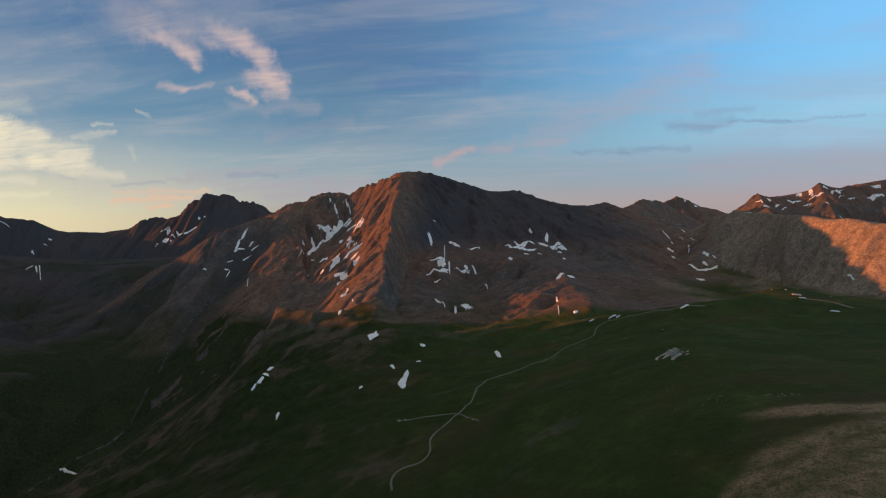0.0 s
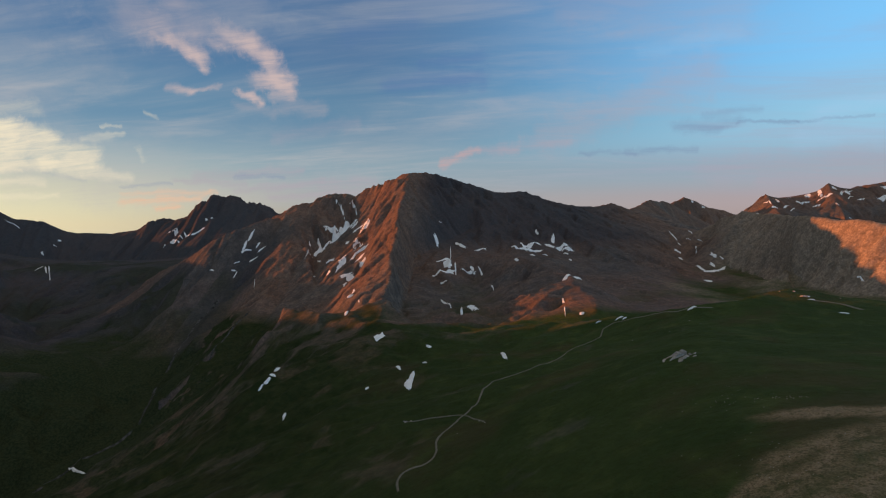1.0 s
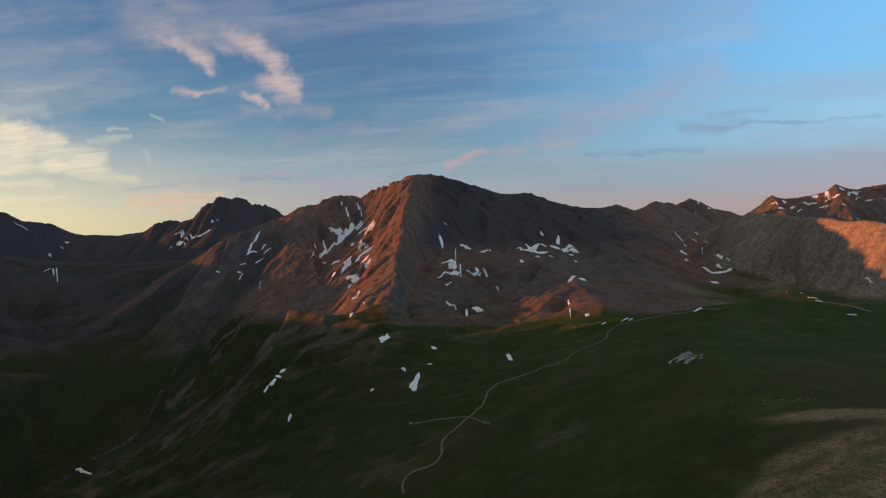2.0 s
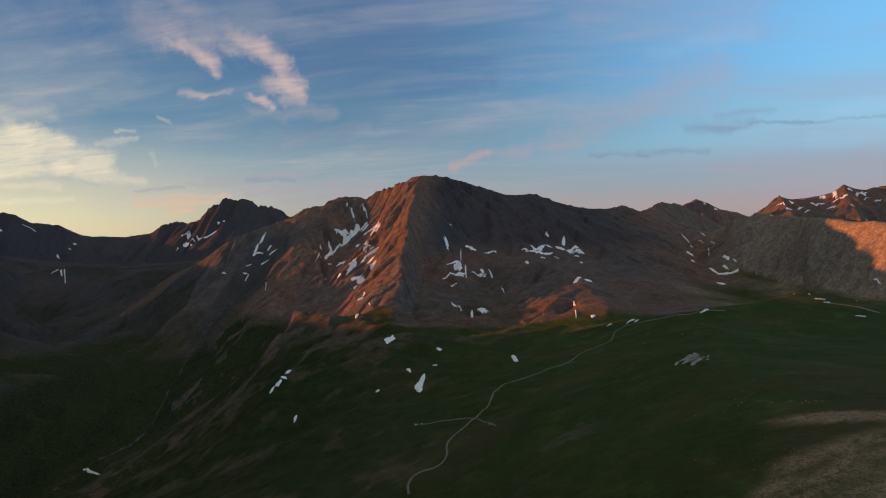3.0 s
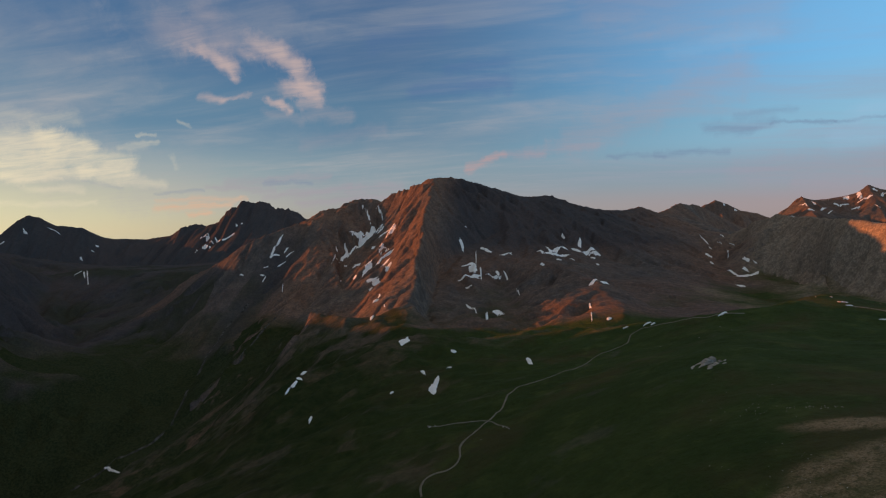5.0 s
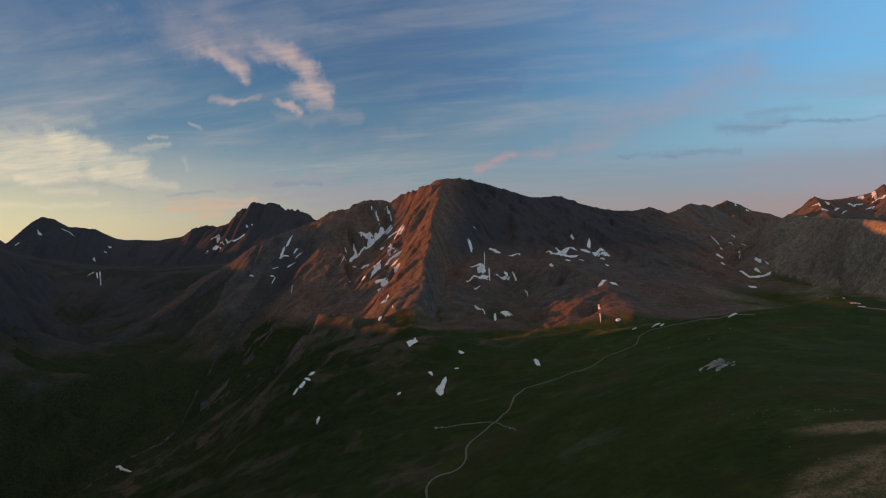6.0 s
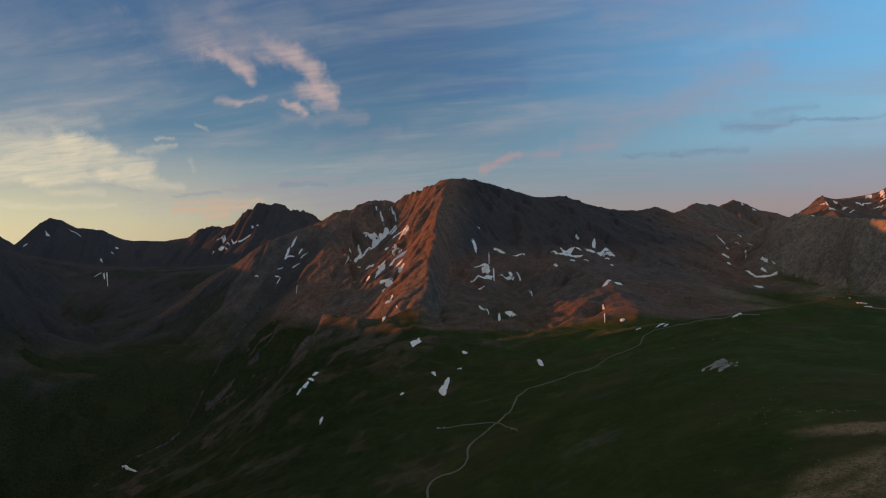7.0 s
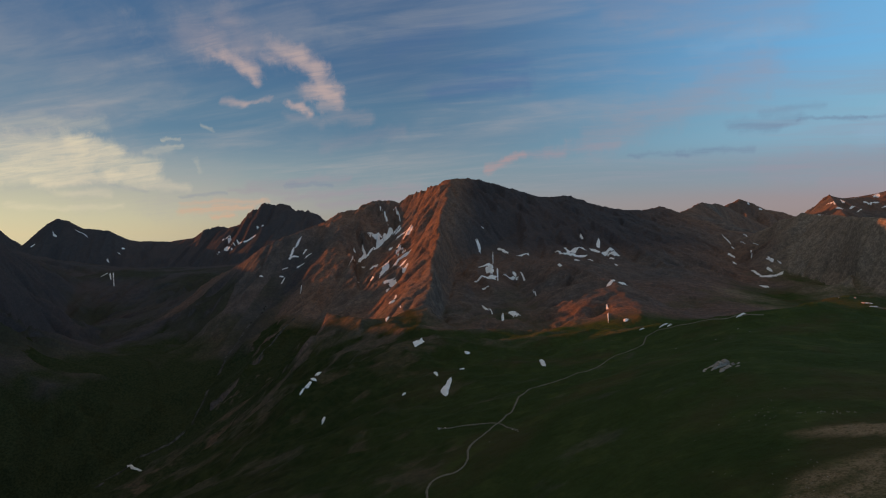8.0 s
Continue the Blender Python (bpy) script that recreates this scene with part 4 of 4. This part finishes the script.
snow_patch(-259, 1425, -14.8, -12.0, -2.6, 3.4, 1.6, "old snow patch in a gully of the brown rock face")
snow_patch(-287, 1425, -16.0, -4.3, -8.0, 28.8, 1.6, "old snow patch in a gully of the brown rock face")
snow_patch(-233, 1398, -12.1, -1.7, -2.7, 6.7, 1.6, "old snow patch in a gully of the brown rock face")
snow_patch(-221, 1364, -8.6, -2.5, -3.8, 10.7, 1.6, "old snow patch in a gully of the brown rock face")
snow_patch(-349, 1562, -11.3, -9.5, -2.8, 6.6, 1.6, "old snow patch in a gully of the brown rock face")
snow_patch(-258, 1337, -18.3, -8.1, -3.1, 6.5, 1.6, "old snow patch in a gully of the brown rock face")
snow_patch(-245, 1329, -21.5, 10.2, -4.7, 13.4, 1.6, "old snow patch in a gully of the brown rock face")
snow_patch(-254, 1297, -3.5, -13.3, -2.8, 5.5, 1.6, "old snow patch in a gully of the brown rock face")
snow_patch(-193, 1073, 0.3, -15.0, -4.1, 10.4, 1.6, "old snow patch in a gully of the brown rock face")
snow_patch(-198, 1054, -6.6, 0.0, -2.3, 7.1, 1.6, "old snow patch in a gully of the brown rock face")
snow_patch(-163, 957, 4.4, -11.2, -0.6, -1.2, 1.6, "old snow patch in a gully of the brown rock face")
snow_patch(-162, 837, -1.0, -14.9, -2.5, 5.5, 1.6, "old snow patch in a gully of the brown rock face")
snow_patch(-390, 1597, 10.8, -18.3, -0.1, -3.9, 1.6, "old snow patch in a gully of the brown rock face")
snow_patch(-320, 1411, -9.0, 7.7, -2.3, 6.9, 1.6, "old snow patch in a gully of the brown rock face")
snow_patch(-367, 1452, 2.3, 7.1, 0.3, -2.7, 1.6, "old snow patch in a gully of the brown rock face")
snow_patch(-643, 1730, -6.4, -20.7, -3.5, 1.0, 1.6, "old snow patch in a gully of the brown rock face")
snow_patch(-651, 1697, -2.8, -19.4, -5.8, 4.1, 1.6, "old snow patch in a gully of the brown rock face")
snow_patch(-643, 1685, 13.8, 10.1, 1.6, -3.0, 1.6, "old snow patch in a gully of the brown rock face")
snow_patch(-618, 1724, -2.0, -11.4, -2.7, 0.0, 1.6, "old snow patch in a gully of the brown rock face")
snow_patch(-599, 1707, -8.5, -16.5, -2.7, 4.1, 1.6, "old snow patch in a gully of the brown rock face")
snow_patch(-614, 1669, -9.6, -8.0, -1.9, 2.0, 1.6, "old snow patch in a gully of the brown rock face")
snow_patch(-658, 1651, -7.9, -5.0, -1.0, 1.0, 1.6, "old snow patch in a gully of the brown rock face")
snow_patch(-660, 1627, 8.3, 0.0, 0.3, -2.0, 1.6, "old snow patch in a gully of the brown rock face")
snow_patch(-650, 1614, -1.1, -10.7, -2.7, 1.0, 1.6, "old snow patch in a gully of the brown rock face")
snow_patch(-726, 1624, 10.0, -2.0, 0.9, -2.9, 1.6, "old snow patch in a gully of the brown rock face")
snow_patch(-547, 1495, 10.1, -35.5, -1.6, 0.9, 1.6, "old snow patch in a gully of the brown rock face")
snow_patch(-35, 1452, 7.7, -17.5, -3.3, -7.0, 1.6, "old snow patch in a gully of the brown rock face")
snow_patch(-25, 1551, 4.0, 0.9, -0.6, -2.8, 1.6, "old snow patch in a gully of the brown rock face")
snow_patch(33, 1450, 15.6, -25.4, -2.1, -15.8, 1.6, "old snow patch in a gully of the brown rock face")
snow_patch(83, 1433, 20.6, 28.7, -0.6, -11.2, 1.6, "old snow patch in a gully of the brown rock face")
snow_patch(4, 1389, -0.1, -43.4, -1.6, 0.0, 1.6, "old snow patch in a gully of the brown rock face")
snow_patch(-14, 1321, 19.2, 25.6, 0.9, -8.7, 1.6, "old snow patch in a gully of the brown rock face")
snow_patch(-3, 1293, 11.0, -44.5, -6.3, -13.3, 1.6, "old snow patch in a gully of the brown rock face")
snow_patch(-4, 1250, 23.4, 0.7, -0.1, -7.5, 1.6, "old snow patch in a gully of the brown rock face")
snow_patch(15, 1268, 1.2, -37.0, -2.4, -2.3, 1.6, "old snow patch in a gully of the brown rock face")
snow_patch(-23, 1226, 14.6, 2.2, 0.3, -4.5, 1.6, "old snow patch in a gully of the brown rock face")
snow_patch(55, 1273, 2.1, -15.3, -3.6, -1.5, 1.6, "old snow patch in a gully of the brown rock face")
snow_patch(46, 1258, 18.3, -1.5, -0.6, -3.0, 1.6, "old snow patch in a gully of the brown rock face")
snow_patch(75, 1250, 5.7, -20.2, -1.9, -1.5, 1.6, "old snow patch in a gully of the brown rock face")
snow_patch(-13, 1182, 7.3, -3.6, 0.3, -4.3, 1.6, "old snow patch in a gully of the brown rock face")
snow_patch(89, 1099, 1.3, -29.6, -1.2, 0.0, 1.6, "old snow patch in a gully of the brown rock face")
snow_patch(-10, 1021, 9.2, -35.4, -1.0, -6.2, 1.6, "old snow patch in a gully of the brown rock face")
snow_patch(3, 981, 6.8, -41.3, -0.7, -4.7, 1.6, "old snow patch in a gully of the brown rock face")
snow_patch(39, 943, 11.7, -22.6, -0.9, -21.4, 1.6, "old snow patch in a gully of the brown rock face")
snow_patch(22, 924, 2.4, -25.5, -0.9, -22.3, 1.6, "old snow patch in a gully of the brown rock face")
snow_patch(209, 1509, 5.2, -57.3, -4.0, -12.0, 1.6, "old snow patch in a gully of the brown rock face")
snow_patch(222, 1486, 37.2, 3.6, -1.4, -9.0, 1.6, "old snow patch in a gully of the brown rock face")
snow_patch(182, 1495, 10.1, -15.4, -1.4, -5.4, 1.6, "old snow patch in a gully of the brown rock face")
snow_patch(231, 1525, 34.0, 33.2, -1.8, -15.6, 1.6, "old snow patch in a gully of the brown rock face")
snow_patch(260, 1557, 5.7, -17.9, -3.8, -11.3, 1.6, "old snow patch in a gully of the brown rock face")
snow_patch(273, 1669, 4.7, -14.9, -3.1, -5.0, 1.6, "old snow patch in a gully of the brown rock face")
snow_patch(310, 1600, -9.4, -43.5, -4.2, 1.9, 1.6, "old snow patch in a gully of the brown rock face")
snow_patch(292, 1549, 12.3, -22.4, -2.8, -8.4, 1.6, "old snow patch in a gully of the brown rock face")
snow_patch(326, 1546, 32.4, 15.0, -1.8, -7.4, 1.6, "old snow patch in a gully of the brown rock face")
snow_patch(342, 1529, 19.6, 0.0, -4.0, -11.2, 1.6, "old snow patch in a gully of the brown rock face")
snow_patch(326, 1495, 6.4, -10.8, -1.8, -5.4, 1.6, "old snow patch in a gully of the brown rock face")
snow_patch(150, 1196, 5.3, -12.4, -0.7, -6.6, 1.6, "old snow patch in a gully of the brown rock face")
snow_patch(219, 1404, 7.3, -3.4, -1.6, -9.3, 1.6, "old snow patch in a gully of the brown rock face")
snow_patch(262, 1452, 5.9, -7.0, -0.6, -1.8, 1.6, "old snow patch in a gully of the brown rock face")
snow_patch(320, 1413, 2.9, -7.6, -1.8, -5.9, 1.6, "old snow patch in a gully of the brown rock face")
snow_patch(219, 992, 12.0, 17.7, -3.8, -17.0, 1.6, "old snow patch in a gully of the brown rock face")
snow_patch(239, 1000, 9.8, 0.0, -3.4, -12.3, 1.6, "old snow patch in a gully of the brown rock face")
snow_patch(180, 839, -1.3, -16.4, -1.5, 0.0, 1.6, "old snow patch in a gully of the brown rock face")
snow_patch(164, 756, -7.0, -37.3, -1.0, -0.5, 1.6, "old snow patch in a gully of the brown rock face")
snow_patch(180, 723, 4.9, 2.2, -1.1, -6.1, 1.6, "old snow patch in a gully of the brown rock face")
snow_patch(-188, 577, -3.4, -4.7, -2.7, 4.3, 1.4, "old snow patch on dark green grass")
snow_patch(-189, 562, -3.9, 0.0, -3.3, 4.3, 1.4, "old snow patch on dark green grass")
snow_patch(-190, 551, -1.3, -6.7, 1.7, -2.0, 1.4, "old snow patch on dark green grass")
snow_patch(-193, 539, -1.2, -6.6, -0.9, 1.0, 1.4, "old snow patch on dark green grass")
snow_patch(-35, 491, -1.6, -14.7, -2.7, 5.4, 1.4, "old snow patch on dark green grass")
snow_patch(-37, 480, 0.8, -16.0, -3.6, 2.9, 1.4, "old snow patch on dark green grass")
snow_patch(-87, 658, 3.9, 19.8, 5.1, -19.5, 1.4, "old snow patch on dark green grass")
snow_patch(-51, 531, 3.6, -8.8, -0.7, -3.9, 1.4, "old snow patch on dark green grass")
snow_patch(-23, 598, 4.4, -2.5, -0.1, -2.5, 1.4, "old snow patch on dark green grass")
snow_patch(54, 525, 1.6, -23.7, -2.3, -9.8, 1.4, "old snow patch on dark green grass")
snow_patch(-76, 488, 1.7, 1.2, 0.8, -2.7, 1.4, "old snow patch on dark green grass")
snow_patch(-150, 478, -0.1, -6.7, -1.5, 2.0, 1.4, "old snow patch on dark green grass")
snow_patch(-625, 867, 38.1, -29.0, 5.9, -7.4, 1.4, "old snow patch on dark green grass")
snow_patch(-25, 538, 3.4, -2.6, 0.0, -1.6, 1.4, "old snow patch on dark green grass")
ribbon("trail", 1.7, 0.35, gravel, "pale worn dirt trail winding over the meadow", "trail", (236, 479), (221, 485), (200, 512), (185, 531), (170, 552), (156, 540), (144, 507), (128, 495), (118, 498), (99, 474), (82, 447), (61, 435), (45, 429), (34, 419), (25, 396), (21, 376), (15, 361), (10, 355), (3, 337), (-6, 322), (-8, 309), (-7, 295), (-9, 284), (-14, 281), (-21, 283), (-26, 280), (-27, 270), (-25, 257))
ribbon("trail", 1.2, 0.35, gravel, "pale side trail branching off over grass", "trail", (10, 355), (-1, 363), (-11, 366), (-21, 366), (-30, 368))
ribbon("trail", 1, 0.35, gravel, "short pale side trail in the grass", "trail", (10, 355), (16, 332), (22, 322))
ribbon("road", 3.5, 0.2, gravel, "pale gravel road behind the green hill", "road", (326, 483), (337, 478), (342, 468), (340, 452), (343, 444))
ribbon("stream_bed", 7, 0.5, stream_gravel, "pale gravel stream bed in the valley bottom", "stream", (-663, 1187), (-643, 1129), (-631, 1082), (-555, 926), (-563, 916), (-578, 905), (-601, 896), (-617, 876), (-639, 884), (-654, 862), (-660, 832), (-659, 821))
ribbon("scree_streak", 7, 0.5, stream_gravel, "pale scree streak down a steep slope", "scree", (-665, 1533), (-673, 1477), (-684, 1442), (-685, 1388), (-681, 1343), (-678, 1293), (-671, 1247))
ribbon("scree_streak", 5, 0.5, stream_gravel, "narrow scree streak beside a rib", "scree", (-494, 1323), (-499, 1271), (-499, 1222), (-500, 1176), (-505, 1140), (-514, 1115))
rock_outcrop(123.8, 288.4)
boulder(-30.2, 368.3, 1.60, 1, "brownish boulder beside the end of the trail")
boulder(-32.0, 370.9, 1.10, 2, "brownish boulder beside the end of the trail")
boulder(-26.6, 368.3, 0.70, 3, "pale small boulder beside the trail")
boulder(18.7, 325.9, 0.70, 4, "pale boulder at the end of the side trail")
boulder(20.6, 323.5, 0.60, 5, "pale boulder at the end of the side trail")
boulder(21.7, 319.7, 0.80, 6, "pale boulder at the end of the side trail")
boulder(4.9, 315.9, 0.50, 7, "small pale boulder in the grass")
boulder(317.8, 515.3, 1.00, 8, "pale boulder on the green hilltop")
boulder(333.0, 517.7, 1.60, 9, "pale boulder on the green hilltop")
boulder(326.2, 495.3, 1.80, 10, "pale boulder beside the road")
boulder(329.0, 493.5, 1.60, 11, "pale boulder beside the road")
boulder(328.0, 485.3, 1.00, 12, "pale boulder beside the road")
boulder(745.4, 1048.0, 1.20, 13, "pale boulder beside the road")
boulder(363.3, 498.8, 1.00, 14, "pale boulder beside the road")
boulder(205.3, 455.9, 0.60, 15, "small pale boulder in the grass")
boulder(207.4, 440.3, 0.60, 16, "small pale boulder in the grass")
boulder(150.6, 437.2, 0.60, 17, "small pale boulder in the grass")
boulder(178.0, 430.4, 0.60, 18, "small pale boulder in the grass")
boulder(124.8, 228.0, 0.30, 19, "small pale boulder in the grass")
boulder(90.4, 205.4, 0.35, 20, "small pale boulder in the grass")
boulder(101.7, 195.3, 0.20, 21, "small white stone in the dark grass")
boulder(104.0, 204.6, 0.15, 22, "small white stone in the dark grass")
boulder(105.2, 195.0, 0.18, 23, "small white stone in the dark grass")
boulder(98.4, 187.9, 0.22, 24, "small white stone in the dark grass")
boulder(105.8, 201.2, 0.24, 25, "small white stone in the dark grass")
boulder(102.7, 194.1, 0.28, 26, "small white stone in the dark grass")
boulder(102.3, 203.4, 0.25, 27, "small white stone in the dark grass")
boulder(104.2, 194.3, 0.23, 28, "small white stone in the dark grass")
boulder(103.1, 198.6, 0.28, 29, "small white stone in the dark grass")
boulder(101.6, 201.7, 0.28, 30, "small white stone in the dark grass")
boulder(107.0, 208.1, 0.20, 31, "small white stone in the dark grass")
boulder(105.6, 201.7, 0.29, 32, "small white stone in the dark grass")
boulder(112.8, 191.3, 0.16, 33, "small white stone in the dark grass")
boulder(106.8, 180.0, 0.20, 34, "small white stone in the dark grass")
boulder(111.8, 194.1, 0.21, 35, "small white stone in the dark grass")
boulder(109.1, 189.7, 0.22, 36, "small white stone in the dark grass")
boulder(110.2, 197.6, 0.24, 37, "small white stone in the dark grass")
boulder(116.3, 190.7, 0.28, 38, "small white stone in the dark grass")
boulder(112.1, 193.2, 0.26, 39, "small white stone in the dark grass")
boulder(116.3, 189.1, 0.22, 40, "small white stone in the dark grass")
boulder(112.7, 193.4, 0.26, 41, "small white stone in the dark grass")
boulder(111.1, 193.4, 0.15, 42, "small white stone in the dark grass")
boulder(119.4, 195.5, 0.15, 43, "small white stone in the dark grass")
boulder(114.2, 193.9, 0.16, 44, "small white stone in the dark grass")
boulder(118.2, 185.9, 0.32, 45, "small white stone in the dark grass")
boulder(123.5, 182.8, 0.16, 46, "small white stone in the dark grass")
boulder(120.8, 188.2, 0.32, 47, "small white stone in the dark grass")
boulder(123.5, 183.7, 0.34, 48, "small white stone in the dark grass")
boulder(120.0, 186.6, 0.26, 49, "small white stone in the dark grass")
boulder(122.1, 184.6, 0.23, 50, "small white stone in the dark grass")
boulder(119.8, 188.4, 0.16, 51, "small white stone in the dark grass")
boulder(122.5, 185.7, 0.33, 52, "small white stone in the dark grass")
boulder(122.8, 185.0, 0.24, 53, "small white stone in the dark grass")
boulder(117.2, 190.9, 0.26, 54, "small white stone in the dark grass")
boulder(117.7, 190.9, 0.33, 55, "small white stone in the dark grass")
boulder(117.9, 189.5, 0.29, 56, "small white stone in the dark grass")
boulder(120.0, 185.2, 0.34, 57, "small white stone in the dark grass")
boulder(117.7, 190.4, 0.15, 58, "small white stone in the dark grass")
boulder(109.0, 208.8, 0.12, 59, "small white stone in the dark grass")
boulder(113.9, 218.1, 0.13, 60, "small white stone in the dark grass")
boulder(113.9, 216.2, 0.19, 61, "small white stone in the dark grass")
boulder(107.6, 205.1, 0.19, 62, "small white stone in the dark grass")
boulder(113.0, 208.1, 0.19, 63, "small white stone in the dark grass")
boulder(114.2, 208.1, 0.17, 64, "small white stone in the dark grass")
boulder(112.8, 213.9, 0.16, 65, "small white stone in the dark grass")
boulder(109.4, 205.4, 0.18, 66, "small white stone in the dark grass")
boulder(97.4, 209.3, 0.22, 67, "small white stone in the dark grass")
boulder(79.0, 197.4, 0.22, 68, "small white stone in the dark grass")
boulder(109.1, 233.8, 0.22, 69, "small white stone in the dark grass")
boulder(108.9, 242.0, 0.18, 70, "small white stone in the dark grass")
boulder(131.9, 236.3, 0.16, 71, "small white stone in the dark grass")
boulder(73.0, 153.5, 0.18, 72, "small white stone in the dark grass")
boulder(129.4, 217.3, 0.16, 73, "small white stone in the dark grass")
boulder(76.9, 139.4, 0.18, 74, "small white stone in the dark grass")
boulder(113.6, 254.5, 0.19, 75, "small white stone in the dark grass")
boulder(71.3, 161.6, 0.23, 76, "small white stone in the dark grass")
boulder(101.0, 231.3, 0.22, 77, "small white stone in the dark grass")
boulder(79.5, 144.9, 0.16, 78, "small white stone in the dark grass")
boulder(98.4, 232.1, 0.22, 79, "small white stone in the dark grass")
boulder(98.4, 214.9, 0.17, 80, "small white stone in the dark grass")
boulder(97.9, 198.3, 0.24, 81, "small white stone in the dark grass")
boulder(123.1, 287.0, 0.24, 82, "small white stone in the dark grass")
boulder(78.2, 128.8, 0.18, 83, "small white stone in the dark grass")
boulder(81.6, 130.8, 0.15, 84, "small white stone in the dark grass")
boulder(80.5, 140.3, 0.21, 85, "small white stone in the dark grass")
boulder(109.1, 211.1, 0.16, 86, "small white stone in the dark grass")
boulder(117.4, 262.9, 0.20, 87, "small white stone in the dark grass")
boulder(72.8, 157.0, 0.13, 88, "small white stone in the dark grass")
boulder(89.7, 146.8, 0.24, 89, "small white stone in the dark grass")
boulder(81.3, 133.4, 0.20, 90, "small white stone in the dark grass")
boulder(74.4, 136.4, 0.13, 91, "small stone on bare brown soil")
boulder(81.5, 132.6, 0.18, 92, "small stone on bare brown soil")
boulder(79.7, 123.8, 0.19, 93, "small stone on bare brown soil")
boulder(89.9, 144.2, 0.23, 94, "small stone on bare brown soil")
boulder(83.1, 126.4, 0.15, 95, "small stone on bare brown soil")
boulder(81.5, 138.2, 0.22, 96, "small stone on bare brown soil")
boulder(76.9, 131.6, 0.24, 97, "small stone on bare brown soil")
boulder(89.0, 120.7, 0.10, 98, "small stone on bare brown soil")
boulder(85.0, 122.3, 0.11, 99, "small stone on bare brown soil")
boulder(88.0, 145.0, 0.18, 100, "small stone on bare brown soil")
boulder(87.0, 135.1, 0.22, 101, "small stone on bare brown soil")
boulder(88.1, 162.9, 0.12, 102, "small stone on bare brown soil")
boulder(90.2, 158.1, 0.25, 103, "small stone on bare brown soil")
boulder(105.9, 141.8, 0.18, 104, "small stone on bare brown soil")
boulder(88.1, 142.6, 0.15, 105, "small stone on bare brown soil")
boulder(89.6, 128.3, 0.15, 106, "small stone on bare brown soil")
boulder(84.9, 144.5, 0.12, 107, "small stone on bare brown soil")
boulder(85.7, 126.7, 0.16, 108, "small stone on bare brown soil")
boulder(86.1, 153.8, 0.16, 109, "small stone on bare brown soil")
boulder(85.8, 124.4, 0.16, 110, "small stone on bare brown soil")
